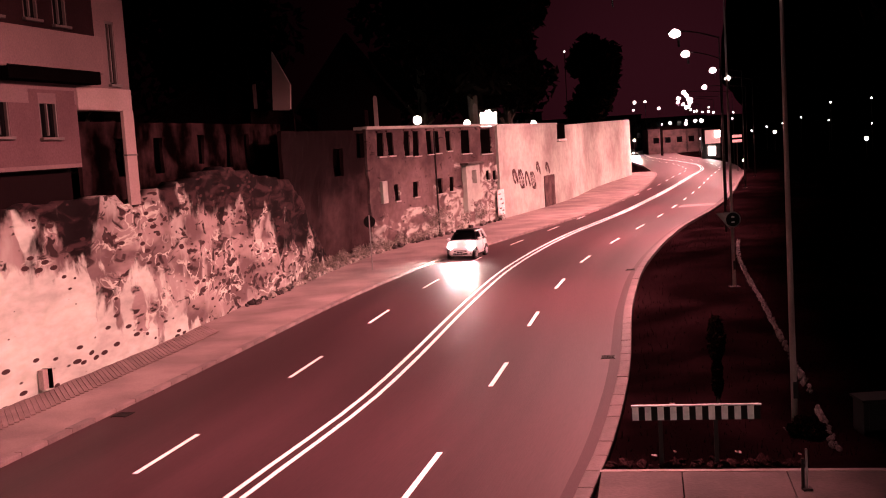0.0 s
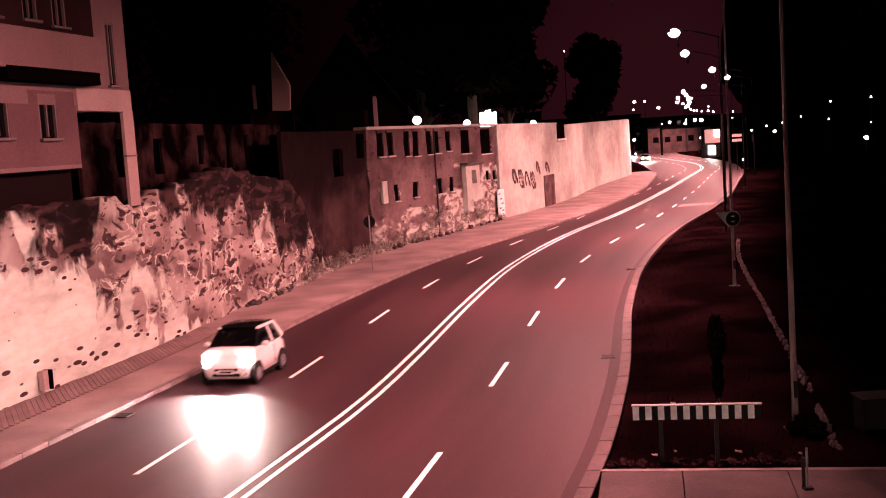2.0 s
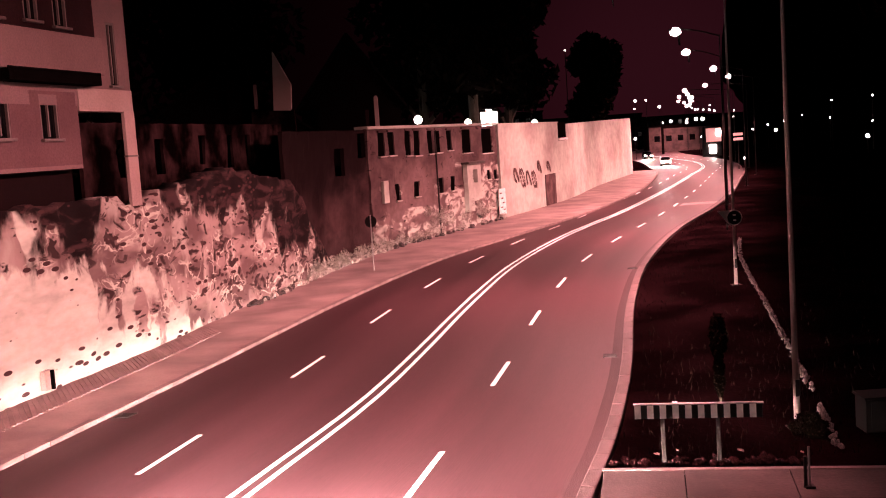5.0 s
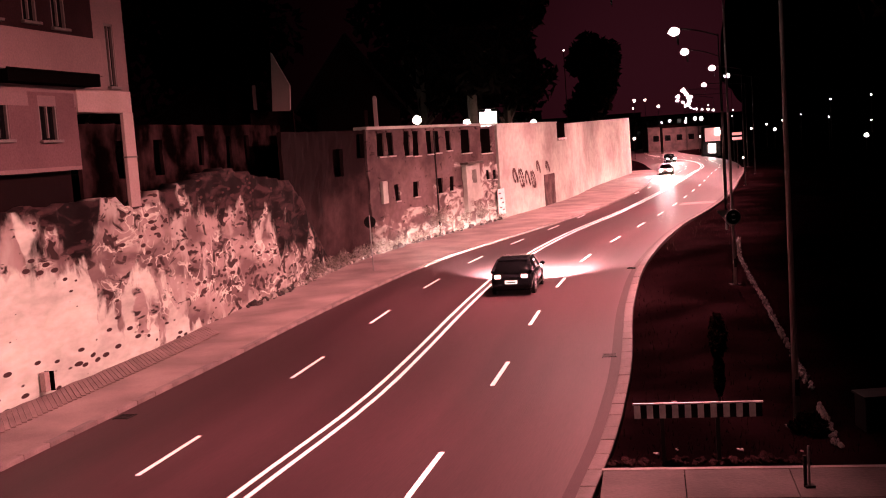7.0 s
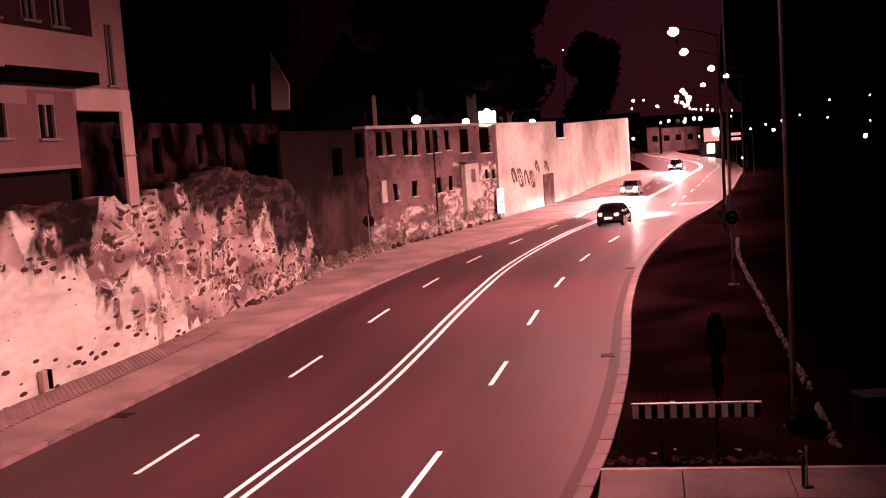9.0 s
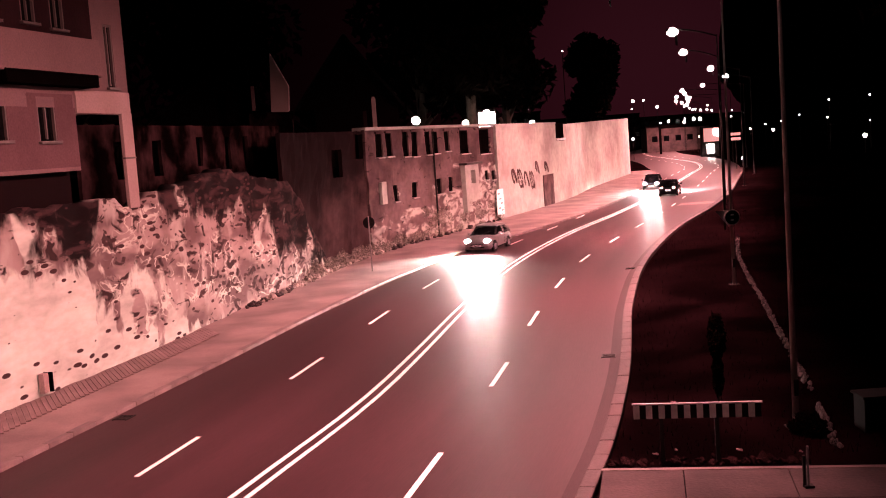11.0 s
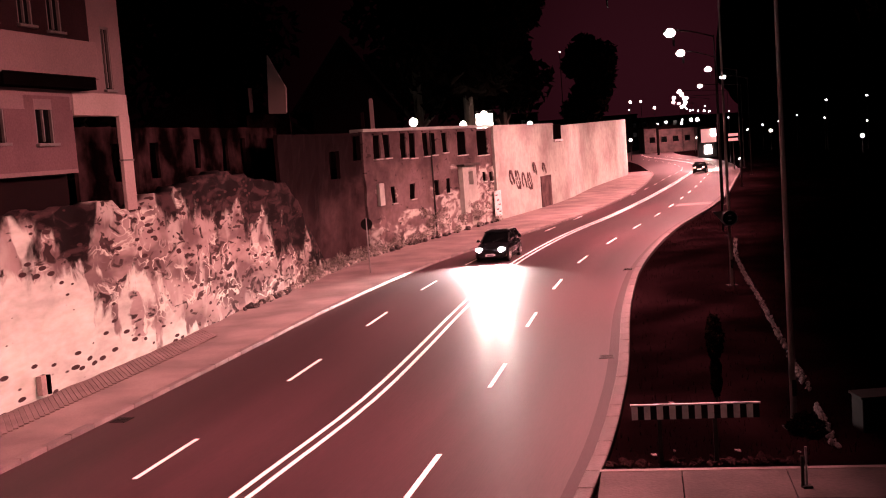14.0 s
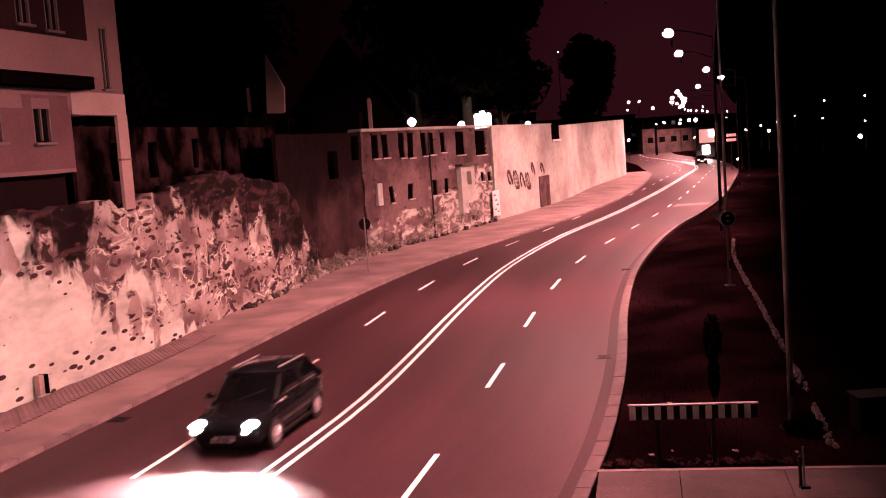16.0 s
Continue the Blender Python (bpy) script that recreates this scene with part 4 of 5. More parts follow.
# ---------- distance ----------
def gable_house(name, label, x, y, w, d, h, roof_h, turn, wallmat, z=0.0, windows=(), lit=()):
    th = thing(name, label, "house", at=pose(x, y, z, 0, 0, turn))
    part("wall", box(B(), (0, 0, h / 2), (w, d, h)), wallmat, th)
    bm = B()
    vs = [bm.verts.new(p) for p in ((-w / 2, -d / 2, h), (w / 2, -d / 2, h), (0, -d / 2, h + roof_h), (-w / 2, d / 2, h), (w / 2, d / 2, h), (0, d / 2, h + roof_h))]
    for f in ((0, 1, 2), (5, 4, 3), (0, 3, 4, 1), (1, 4, 5, 2), (2, 5, 3, 0)):
        bm.faces.new([vs[i] for i in f])
    part("gable", bm, wallmat, th)
    bm = B()
    for s in (-1, 1):
        a, b = Vector((s * (w / 2 + .4), 0, h - .3)), Vector((0, 0, h + roof_h + .12))
        mid = (a + b) / 2
        ang = math.atan2(b.z - a.z, b.x - a.x)
        box(bm, (0, 0, 0), ((b - a).length, d + .6, .16), Matrix.Translation(mid) @ Matrix.Rotation(-ang, 4, "Y"))
    part("roof", bm, M["roof"], th)
    for k, (wx, wz) in enumerate(windows):
        part("window", box(B(), (wx, -d / 2 - .02, wz), (.9, .06, 1.3)), M["window_glow"] if k in lit else M["glass"], th)
    return th


def build_distance():
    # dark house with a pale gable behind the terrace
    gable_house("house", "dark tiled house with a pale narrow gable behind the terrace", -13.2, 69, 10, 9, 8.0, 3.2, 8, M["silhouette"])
    t = thing("chimney_wall", "pale narrow half-gable wall rising above the dark roofs", "wall")
    bm = B()
    Y = 62.0
    vs = []
    for dy in (0, .5):
        for x, z in ((-8.93, 8.80), (-7.96, 8.74), (-7.87, 10.18), (-8.77, 12.05)):
            vs.append(bm.verts.new((x, Y + dy, z)))
    for f in ((0, 1, 2, 3), (7, 6, 5, 4), (0, 4, 5, 1), (1, 5, 6, 2), (2, 6, 7, 3), (3, 7, 4, 0)):
        bm.faces.new([vs[i] for i in f])
    part("gable_face", bm, M["house_pale"], t)
    part("side_post", box(B(), (-9.87, 62, 9.62), (.16, .3, 1.35)), M["house"], t)
    part("lower_wall", box(B(), (-9.0, 62.3, 4.4), (2.4, .5, 8.8)), M["dark_wall"], t)
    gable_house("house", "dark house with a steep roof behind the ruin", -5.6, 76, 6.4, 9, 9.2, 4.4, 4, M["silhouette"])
    t = thing("corner_pier", "pale narrow wall end above the ruin", "wall")
    part("pier", box(B(), (-3.59, 70, 8.45), (.24, .4, 2.1)), M["house_pale"], t)
    part("cap", box(B(), (-3.59, 70, 9.55), (.16, .3, .1)), M["house_pale"], t)
    part("side_post", box(B(), (-4.2, 70, 8.2), (.2, .3, 1.1)), M["house_dim"], t)
    # globe lamps behind the wall
    for px, y, z, r in ((-1.14, 80, 8.12, .30), (2.75, 90, 7.86, .26), (9.09, 130, 8.12, .22), (11.81, 130, 7.98, .32)):
        th = thing("globe_lamp", "glowing white globe lamp on a slim post behind the wall", "lamp", "globe lamps behind the wall", at=Matrix.Translation((px, y, 0)))
        part("post", rod(B(), (0, 0, 0), (0, 0, z - r), .05), M["dark_steel"], th)
        part("globe", ball(B(), (0, 0, z), r, 3), M["lamp_glow"], th, smooth=True)
    th = thing("lit_kiosk", "brightly lit glazed turret behind the wall", "building", at=Matrix.Translation((4.72, 95, 0)))
    part("base", box(B(), (0, 0, 3.5), (1.4, 1.4, 7)), M["dark_wall"], th)
    for x in (-.48, 0, .48):
        part("pane", box(B(), (x, -.66, 7.95), (.42, .06, 1.5 if x else 1.9)), M["lamp_glow"], th, "glowing pane")
    for x in (-.72, .72):
        part("frame_post", box(B(), (x, -.66, 8), (.06, .1, 2.0)), M["dark_steel"], th)
    part("roof", box(B(), (0, 0, 9.0), (1.5, 1.5, .1)), M["roof"], th)
    # tall dark trees
    stand = ((-21, 62, 22, 7, 3200), (-26, 50, 24, 9, 2600), (-16.5, 84, 19, 7, 3000), (3.8, 104, 27, 7.5, 4200), (-1, 116, 27, 7, 3000), (8, 118, 26, 5, 3000),
             (23.2, 160, 21.5, 4.0, 4200), (23.4, 161, 15, 3.6, 2400), (29, 52, 24, 8, 2600), (27, 38, 22, 8, 2600), (26, 26, 20, 7, 2400), (44, 78, 26, 10, 2600), (58, 105, 28, 10, 2600), (76, 140, 30, 11, 2600), (105, 190, 32, 13, 2400))
    for i, (x, y, h, r, n) in enumerate(stand):
        tree("tree", "tall dark tree against the night sky", x, y, h, r, n, .55 if y < 100 else .7, 20 + i)
    # far street lights and town
    th = thing("far_road_sign", "dark gantry over the far road with pale lit panels", "gantry")
    part("beam", box(B(), (60.4, 260, 6.4), (14.0, .6, .8)), M["silhouette"], th)
    part("leg", box(B(), (67.2, 260, 3.2), (.6, .6, 6.6)), M["silhouette"], th)
    part("leg", box(B(), (53.6, 260, 3.2), (.5, .5, 6.6)), M["silhouette"], th)
    th = thing("billboard", "pale lit billboard on a dark kiosk beside the far road", "billboard", at=Matrix.Translation((54.3, 215, 0)))
    part("kiosk", box(B(), (-.3, .6, 2.9), (3.6, .8, 5.8)), M["dark_steel"], th)
    part("panel", box(B(), (.0, .1, 4.2), (2.9, .2, 2.6)), M["pink_glow"], th, "pink-lit panel")
    part("bright_corner", box(B(), (.95, -.05, 4.7), (.9, .1, 1.2)), M["lamp_glow"], th)
    part("lower_panel", box(B(), (-.2, .1, 1.5), (1.3, .2, 1.7)), M["lamp_glow"], th)
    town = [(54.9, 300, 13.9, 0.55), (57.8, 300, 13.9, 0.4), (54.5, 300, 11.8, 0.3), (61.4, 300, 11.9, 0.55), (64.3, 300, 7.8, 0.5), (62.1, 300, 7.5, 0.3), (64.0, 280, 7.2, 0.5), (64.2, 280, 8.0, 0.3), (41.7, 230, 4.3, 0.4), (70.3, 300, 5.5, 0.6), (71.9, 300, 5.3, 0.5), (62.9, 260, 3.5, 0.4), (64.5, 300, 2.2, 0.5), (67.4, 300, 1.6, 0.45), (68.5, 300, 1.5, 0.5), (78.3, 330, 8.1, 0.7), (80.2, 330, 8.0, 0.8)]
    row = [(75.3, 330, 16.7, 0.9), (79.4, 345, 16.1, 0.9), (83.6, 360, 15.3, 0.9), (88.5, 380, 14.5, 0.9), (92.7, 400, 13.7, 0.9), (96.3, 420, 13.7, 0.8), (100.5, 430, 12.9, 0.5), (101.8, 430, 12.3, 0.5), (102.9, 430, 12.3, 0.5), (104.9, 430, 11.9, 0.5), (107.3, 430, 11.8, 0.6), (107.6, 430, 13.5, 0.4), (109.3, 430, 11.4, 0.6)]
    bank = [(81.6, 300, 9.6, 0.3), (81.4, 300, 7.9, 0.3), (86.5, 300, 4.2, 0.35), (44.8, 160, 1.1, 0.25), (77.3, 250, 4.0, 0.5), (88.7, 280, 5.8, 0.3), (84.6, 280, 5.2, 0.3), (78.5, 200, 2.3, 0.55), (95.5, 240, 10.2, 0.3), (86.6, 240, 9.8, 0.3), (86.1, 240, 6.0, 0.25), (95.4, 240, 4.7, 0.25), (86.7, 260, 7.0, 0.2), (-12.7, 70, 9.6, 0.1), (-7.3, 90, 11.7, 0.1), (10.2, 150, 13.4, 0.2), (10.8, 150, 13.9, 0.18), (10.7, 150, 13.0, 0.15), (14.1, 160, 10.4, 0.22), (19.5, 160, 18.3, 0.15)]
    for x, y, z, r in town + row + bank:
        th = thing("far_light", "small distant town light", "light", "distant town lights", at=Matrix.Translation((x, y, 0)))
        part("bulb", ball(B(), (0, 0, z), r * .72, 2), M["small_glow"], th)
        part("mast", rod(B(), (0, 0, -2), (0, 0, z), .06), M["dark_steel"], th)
    th = thing("roadside_sign", "small pink-lit double sign board beyond the verge", "sign", at=Matrix.Translation((41.2, 150, 0)))
    part("board", box(B(), (0, 0, 4.75), (1.3, .1, .36)), M["pink_glow"], th, "pale upper board")
    part("board", box(B(), (0, 0, 4.1), (1.3, .1, .36)), M["pink_glow"], th, "pale lower board")
    part("post", rod(B(), (0, .1, 0), (0, .1, 5), .06), M["dark_steel"], th)
    for z in (5.95, 6.9):
        th = thing("wall_lamp", "small dim bulkhead lamp on the dark terrace wall", "lamp")
        part("body", wall_box(B(), 33.95 * K, 34.25 * K, -2.1, -1.95, z - .06, z + .06, .01), M["house_pale"], th)
        part("bracket", wall_box(B(), 34.0 * K, 34.1 * K, -2.2, -2.1, z - .1, z + .02), M["dark_steel"], th)
    th = thing("low_building", "pale low building beyond the far gantry", "building", at=Matrix.Translation((62.5, 285, 0)))
    part("wall", box(B(), (0, 0, 3.2), (16, 8, 6.4)), M["concrete"], th)
    part("roof", box(B(), (0, 0, 6.5), (16.6, 8.6, .3)), M["roof"], th)
    for x in (-6, -3, 0, 3, 6):
        part("window", box(B(), (x, -4.03, 3.4), (1.4, .08, 1.4)), M["glass"], th)
    # far buildings
    rs = random.Random(3)
    for x, y, w, h in ((44, 330, 22, 10), (72, 350, 26, 9.5), (60, 430, 40, 12), (20, 320, 22, 13)):
        b = thing("apartment_building", "dim far apartment block with a few lit windows", "building", at=Matrix.Translation((x, y, 0)))
        part("wall", box(B(), (0, 0, h / 2), (w, 10, h)), M["dark_wall"], b)
        part("roof", box(B(), (0, 0, h + .2), (w + .6, 10.6, .4)), M["roof"], b)
        for i in range(int(w / 3.2)):
            for j in range(int(h / 3)):
                part("window", box(B(), (-w / 2 + 1.8 + i * 3.2, -5.03, 1.7 + j * 3), (1.2, .08, 1.4)), M["window_glow"] if rs.random() < (.05 if x > 30 else 0) else M["glass"], b)
    # steep wooded bank that closes the view beyond the verge
    vs, fs = [], []
    nx, nz = 60, 14
    for i in range(nx + 1):
        x = 131 + 300 * (i / nx)**1.3
        top = 82 * min(1.0, ((x - 130) / 9)**.5) + 9 * noise.noise(Vector((x * .06, 0, 0))) + 4 * noise.noise(Vector((x * .3, 5, 0)))
        for j in range(nz + 1):
            u = j / nz
            vs.append((x + 3 * noise.noise(Vector((x * .2, u * 9, 1))), 440 + 60 * u + 5 * noise.noise(Vector((x * .15, u * 8, 2))), -3 + (top + 3) * u))
    for i in range(nx):
        for j in range(nz):
            p = i * (nz + 1) + j
            fs.append((p, p + nz + 1, p + nz + 2, p + 1))
    tagged(part("wooded_bank", (vs, [], fs), M["silhouette"]), "steep dark wooded bank far beyond the verge", "backdrop", kind="structure")
    tagged(part("hillside", ([(-400, 560, -2), (600, 560, -2), (600, 700, 9), (100, 700, 8), (-400, 700, 22), (-400, 900, 24), (600, 900, 9)], [], [(0, 1, 2, 3, 4), (4, 3, 2, 6, 5)]), M["soil"]),
           "dark far hillside", "backdrop", kind="structure")


# ---------- cars: local x forwards, origin on the road under the middle ----------
def loft(stations, section, close=True):
    bm = B()
    rings = [[bm.verts.new((x, y, z)) for y, z in section(*rest)] for x, *rest in stations]
    n = len(rings[0])
    for a, b in zip(rings[:-1], rings[1:]):
        for i in range(n):
            bm.faces.new((a[i], a[(i + 1) % n], b[(i + 1) % n], b[i]))
    if close:
        bm.faces.new(rings[0])
        bm.faces.new(list(reversed(rings[-1])))
    return bm


def body_section(lo, hi, hw):
    half = [(0, lo), (hw * .80, lo), (hw * .97, lo + .10), (hw, lo + (hi - lo) * .45), (hw * .97, hi - .10), (hw * .88, hi - .015), (hw * .45, hi + .012), (0, hi + .016)]
    return half + [(-y, z) for y, z in reversed(half[1:-1])]


def cabin_section(lo, hi, wb, wt):
    half = [(0, lo), (wb, lo), (wb * .6 + wt * .4, lo + (hi - lo) * .4), (wt, hi - .06), (wt * .86, hi), (0, hi + .02)]
    return half + [(-y, z) for y, z in reversed(half[1:-1])]


def wheel(parent, x, y, r):
    s = 1 if y > 0 else -1
    w = part("wheel", rod(B(), (x, y - .1 * s, r), (x, y + .085 * s, r), r * .985, r * .985, 24), M["tyre"], parent)
    part("tyre", rod(B(), (x, y - .11 * s, r), (x, y + .07 * s, r), r, r, 24), M["tyre"], w, "black tyre", smooth=False)
    bm = rod(B(), (x, y + .06 * s, r), (x, y + .098 * s, r), r * .62, r * .58, 20)
    for k in range(5):
        a = k * 1.2566
        rod(bm, (x, y + .1 * s, r), (x + r * .58 * math.cos(a), y + .1 * s, r + r * .58 * math.sin(a)), .03, .022, 6)
    part("rim", bm, M["rim"], w, "five-spoke alloy rim")


def make_car(label, L, W, H, paint, roof_paint, nose, cabin, belt, wheels, r=.31, rails=False, bulb="beam", light_z=.70, reach=.09, dip_angle=12.0):
    """nose: (bonnet front height, bonnet rear height); cabin: x of screen foot, roof front, roof rear, rear foot; belt: height of the window line."""
    th = thing("car", label, "car")
    hw, f, b = W / 2, L / 2, -L / 2
    n0, n1 = nose
    tailz = belt - .02
    st = [(f, .26, .56, hw * .72), (f - .07, .20, n0 - .10, hw * .84), (f - .22, .18, n0 - .03, hw * .93), (f - .34, .17, n0 + .02, hw * .97), (cabin[0] + .35, .17, n1 - .03, hw), (cabin[0], .17, n1 + .02, hw),
          (0, .17, belt, hw), (b + .7, .18, belt + .02, hw), (b + .28, .2, tailz, hw * .97), (b + .08, .24, tailz - .10, hw * .92), (b, .32, tailz - .26, hw * .82)]
    part("body", loft(st, body_section), paint, th, smooth=True)
    wb, wt = hw * .93, hw * .74
    zr = H
    cab = [(cabin[0] + .03, belt - .06, belt + .0, wb * .9, wb * .86), (cabin[0] - .28, belt - .05, belt + (zr - belt) * .45, wb * .97, hw * .84), (cabin[1], belt - .05, zr - .035, wb, wt),
           ((cabin[1] + cabin[2]) / 2, belt - .05, zr - .02, wb, wt), (cabin[2], belt - .05, zr - .06, wb, wt * .98), ((cabin[2] + cabin[3]) / 2, belt - .05, belt + (zr - belt) * .52, wb * .97, hw * .82), (cabin[3], belt - .05, belt + .02, wb * .92, wb * .86)]
    part("glasshouse", loft(cab, cabin_section), M["glass"], th, "dark tinted windows", smooth=True)
    rf = [(cabin[1] + .1, zr - .055, zr - .03, wt * .90), (cabin[1], zr - .03, zr + .0, wt * .95), ((cabin[1] + cabin[2]) / 2, zr - .02, zr + .015, wt * .97), (cabin[2], zr - .05, zr - .015, wt * .95), (cabin[2] - .14, zr - .12, zr - .06, wt * .9)]

    def roof_sec(lo, hi, w):
        half = [(0, lo), (w, lo - .01), (w * 1.02, (lo + hi) / 2), (w * .9, hi), (0, hi + .012)]
        return half + [(-y, z) for y, z in reversed(half[1:-1])]
    part("roof", loft(rf, roof_sec), roof_paint, th, smooth=True)
    for s in (-1, 1):
        bm = rod(B(), (cabin[0] + .0, s * wb * .93, belt), (cabin[1] + .02, s * wt * .97, zr - .05), .045, .04, 8)
        part("front_pillar", bm, roof_paint if paint is M["white_paint"] else M["black"], th)
        part("roof_edge", rod(B(), (cabin[1] + .12, s * wt * 1.0, zr - .07), (cabin[2] + .02, s * wt * .99, zr - .085), .045, .045, 8), paint, th)
        xm = (cabin[1] + cabin[2]) / 2 + .02
        part("door_pillar", rod(B(), (xm, s * wb * 1.0, belt - .02), (xm, s * wt * 1.01, zr - .06), .045, .04, 8), M["black"] if paint is M["black_car"] else paint, th)
        part("rear_pillar", rod(B(), (cabin[3] + .12, s * wb * .95, belt), (cabin[2] + .03, s * wt * .96, zr - .08), .09, .07, 8), paint, th)
        part("mirror", ball(B(), (cabin[0] - .28, s * (hw + .10), belt + .06), .1, 2, (.7, 1.1, .75)), paint, th, smooth=True)
        part("sill", box(B(), (0, s * (hw - .04), .22), (wheels[0] - wheels[1] - .7, .08, .08), None, .02), M["black"], th)
        part("door_handle", box(B(), (-.25, s * (hw + .005), belt - .12), (.18, .03, .03), None, .008), paint, th)
        part("door_seam", box(B(), (xm - .02, s * (hw - .002), (belt + .25) / 2 + .05), (.012, .012, belt - .35)), M["black"], th)
        for x in wheels:
            bm = rod(B(), (x, s * (hw - .16), r + .01), (x, s * (hw + .004), r + .01), r + .06, r + .06, 24)
            part("wheel_arch", bm, M["black"], th, "dark wheel arch")
            wheel(th, x, s * (hw - .075), r)
        h = part("headlight", ball(B(), (f - .10, s * hw * .70, light_z), .16, 3, (.55, 1.0, .52)), M["lens"], th, "bright lit headlight", smooth=True)
        yb, zb = s * hw * .66, light_z - .085
        dip = Matrix.Translation((f, yb, zb)) @ Matrix.Rotation(radians(dip_angle), 4, "Y")
        bz = B()
        for dz in (-.030, .030):
            box(bz, (reach / 2 - .0225, 0, dz), (reach + .045, .186, .008), dip)
        for dy in (-.090, .090):
            box(bz, (reach / 2 - .0225, dy, 0), (reach + .045, .008, .068), dip)
        box(bz, (-.045, 0, 0), (.01, .186, .068), dip)
        part("headlight_bezel", bz, M["black"], h, "dark headlight bezel")
        bl = B()
        q = [bl.verts.new(dip @ Vector(p)) for p in ((-.03, -.05, -.016), (-.03, .05, -.016), (-.03, .05, .016), (-.03, -.05, .016))]
        bl.faces.new(q)
        part("bulb", bl, M[bulb], h, "bright headlight bulb")
        part("tail_light", box(B(), (b + .025, s * hw * .62, tailz - .13), (.07, .24, .15), None, .03), M["tail"], th, "lit tail light")
        part("fog_recess", box(B(), (f - .04, s * hw * .6, .36), (.06, .24, .10), None, .02), M["black"], th)
        if rails:
            part("roof_rail", rod(B(), (cabin[1] - .1, s * wt * .9, zr + .05), (cabin[2] + .05, s * wt * .9, zr + .03), .022, .022, 8), M["rim"], th, "bright roof rail")
    part("grille", box(B(), (f - .02, 0, .47), (.06, hw * .9, .08), None, .015), M["black"], th)
    part("lower_grille", box(B(), (f - .01, 0, .32), (.06, hw * 1.05, .09), None, .015), M["black"], th)
    pl = part("number_plate", box(B(), (f + .015, 0, .41), (.02, .5, .11)), M["plate"], th, "white plate with dark bars")
    part("plate_bars", box(B(), (f + .027, 0, .41), (.006, .36, .05)), M["black"], pl)
    pl = part("number_plate", box(B(), (b - .01, 0, tailz - .36), (.03, .5, .13)), M["plate_glow"], th, "white plate glowing by itself, with dark bars")
    part("plate_bars", box(B(), (b - .028, 0, tailz - .36), (.006, .36, .05)), M["black"], pl)
    part("bumper", box(B(), (b - .0, 0, .42), (.10, W * .86, .16), None, .04), paint, th)
    part("wiper", rod(B(), (cabin[0] + .02, -.1, belt + .03), (cabin[0] - .2, .45, belt + .2), .012), M["black"], th)
    return th


# the rear plate itself glows, in place of light falling on it
M["plate_glow"] = glow("glowing_number_plate", (1.0, .85, .8), 1.2)


def build_cars():
    c = {}
    c["white"] = make_car("tiny white two-seat city car with a dark roof, headlights on", 2.75, 1.60, 1.54, M["white_paint"], M["black_car"], (.84, 1.00), (.80, .18, -.88, -1.25), 1.0, (.94, -.90), .29, bulb="weak_beam")
    c["silver"] = make_car("silver hatchback with lit headlights", 4.05, 1.70, 1.46, M["silver_paint"], M["silver_paint"], (.74, .90), (.85, .10, -1.25, -1.88), .93, (1.25, -1.25), .30)
    c["dark"] = make_car("black estate hatchback with roof rails and lit headlights", 4.25, 1.76, 1.52, M["black_car"], M["black_car"], (.78, .95), (.92, .18, -1.45, -2.0), .97, (1.30, -1.30), .31, rails=True)
    c["leaving"] = make_car("black hatchback seen from behind with lit tail lights", 4.2, 1.76, 1.46, M["black_car"], M["black_car"], (.76, .93), (.90, .12, -1.2, -1.95), .95, (1.28, -1.28), .31, bulb="strong_beam", reach=.11, dip_angle=14.5)
    return c


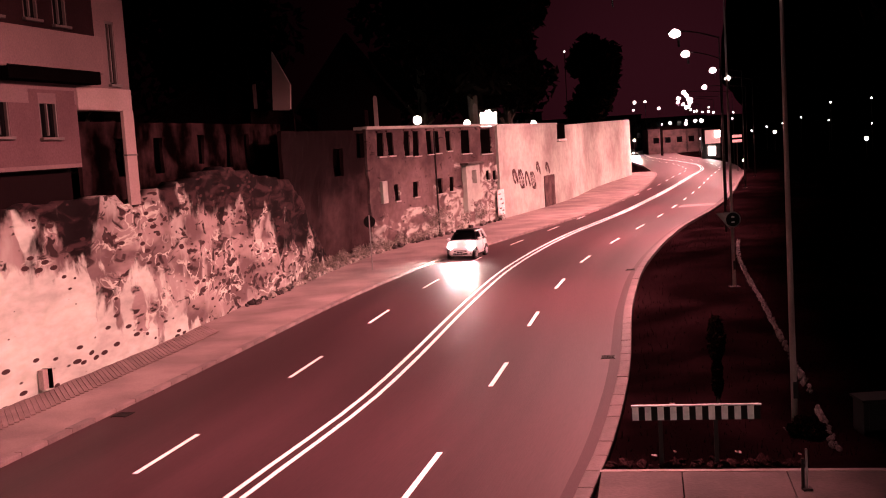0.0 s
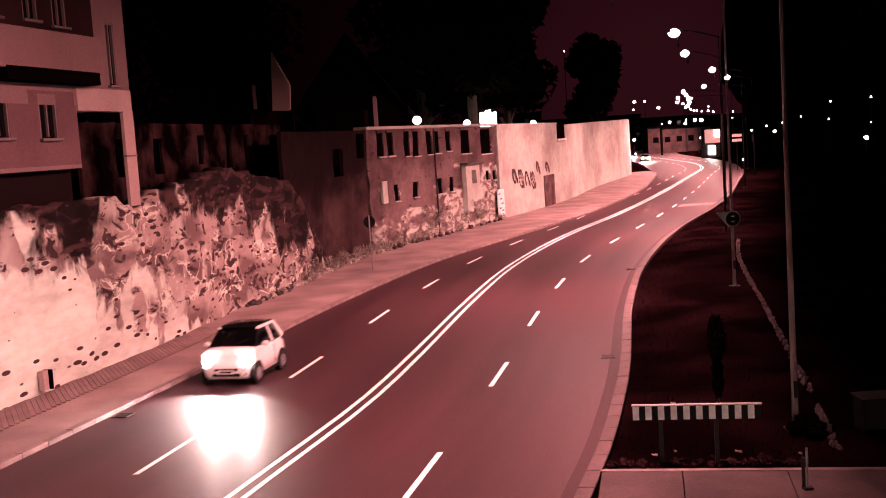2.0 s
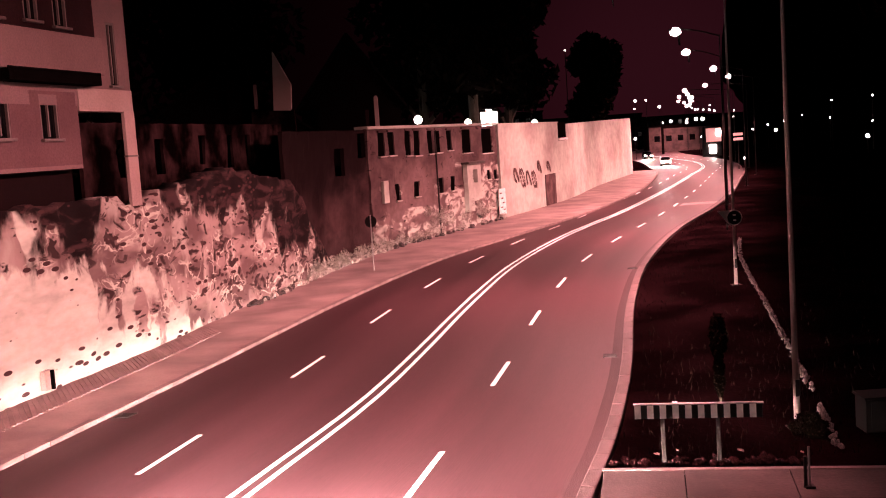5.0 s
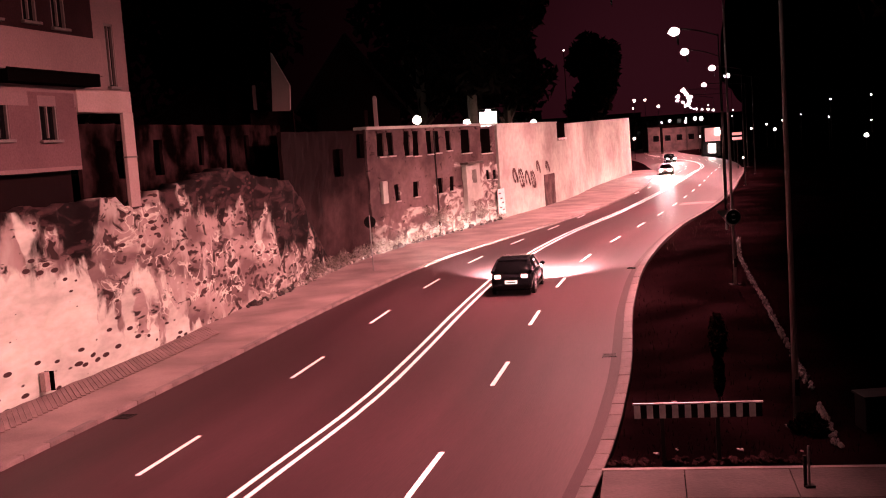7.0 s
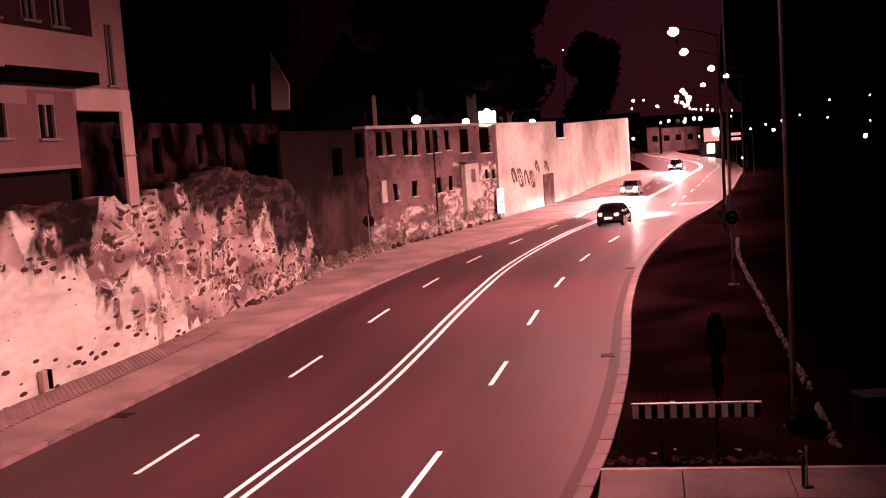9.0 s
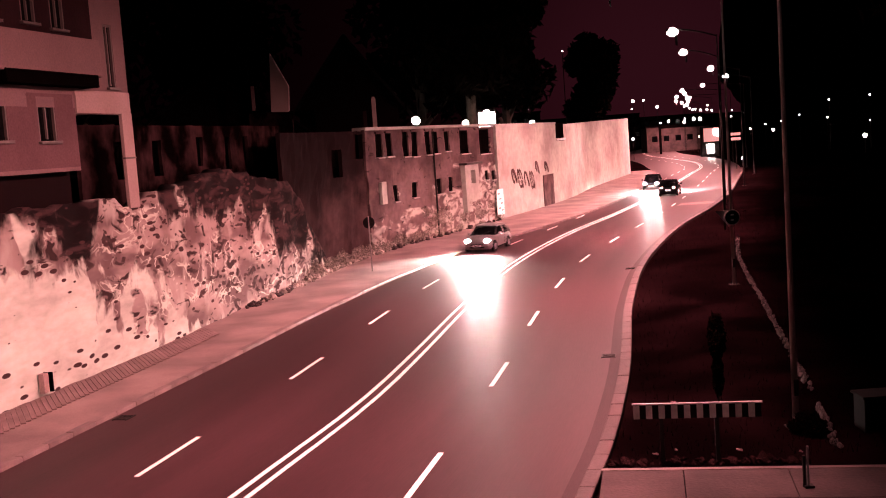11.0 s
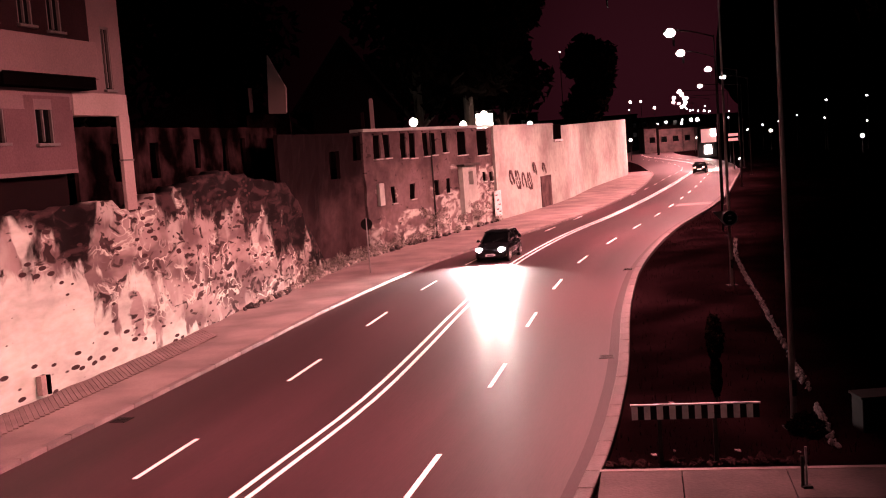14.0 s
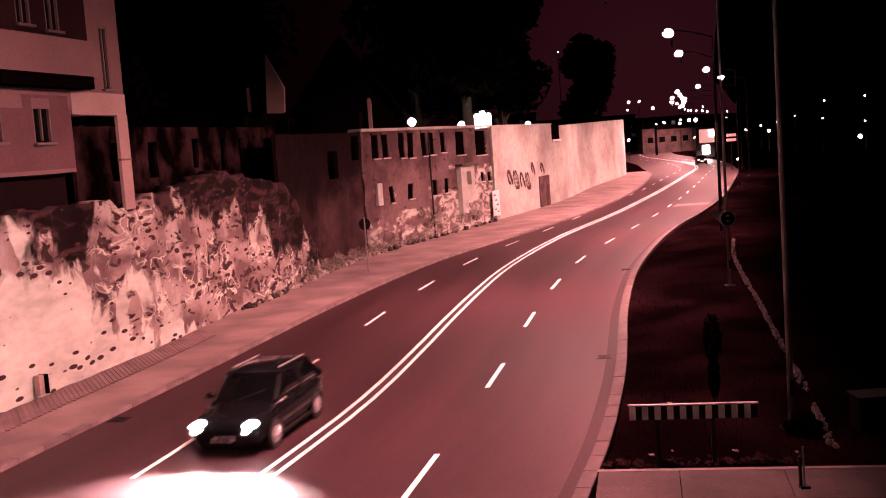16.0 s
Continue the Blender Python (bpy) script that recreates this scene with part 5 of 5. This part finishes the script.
def lane(kind):
    if kind == "outer_left":
        return lambda y: (x_kerb_l(y) + .25) * .5 + x_dash_l(y) * .5
    if kind == "inner_left":
        return lambda y: (x_dash_l(y) + x_mid(y)) / 2 - .05 - 2.2 * (lambda u: u * u * (3 - 2 * u))(min(1, max(0, (y - 105) / 45)))
    return lambda y: (x_mid(y) + x_dash_r(y)) / 2


def drive(car, f, times, towards, shift):
    """times: (seconds, y of the end nearest the camera). The car keeps to the lane f."""
    prog = curve(times)
    rows = []
    n = 65
    for i in range(n):
        t = 16.0 * i / (n - 1)
        y = prog(t)
        a = heading(f, y)
        y += shift * math.sin(a)
        a = heading(f, y)
        rows.append((t, pose(f(y), y, .0, 0, 0, math.degrees(a) + (180 if towards else 0))))
    walk(car, rows)


def motions():
    cars = CARS
    drive(cars["white"], lane("outer_left"), [(0, 59.4), (.5, 52.6), (1, 45.4), (1.5, 37.8), (2, 30.35), (2.3, 25.9), (2.5, 23.0), (4, 2), (7, -40), (16, -170)], True, 1.37)
    drive(cars["silver"], lane("outer_left"), [(0, 236), (2, 218), (4, 196), (6.3, 158), (7, 144), (7.8, 129), (8.4, 117.5), (9, 105), (9.2, 100.5), (11.3, 56.8), (12.5, 37.1), (13.0, 27.9), (13.2, 24.4), (13.5, 18.9), (16, -22)], True, 2.0)
    drive(cars["dark"], lane("inner_left"), [(0, 275), (1.5, 263), (2.8, 251), (4.2, 236), (6.3, 206), (7, 193), (9, 157), (11.3, 107), (12.5, 83), (14.5, 49.2), (15.5, 32.4), (15.9, 25.2), (16, 23.3)], True, 2.1)
    drive(cars["leaving"], lane("inner_right"), [(0, -150), (3, -72), (4.2, -19), (5.3, 17.0), (6.3, 34.0), (7, 44.2), (8, 59.2), (9, 73.2), (11.3, 105.4), (12.5, 122.4), (14.5, 154), (16, 178)], False, 2.1)


build_ground()
build_road()
build_kerbs()
build_old_walls()
build_house()
build_street_lamps()
build_signs()
build_barrier()
build_shrub()
build_small_things()
build_distance()
CARS = build_cars()
build_verge()
build_pavement()
motions()
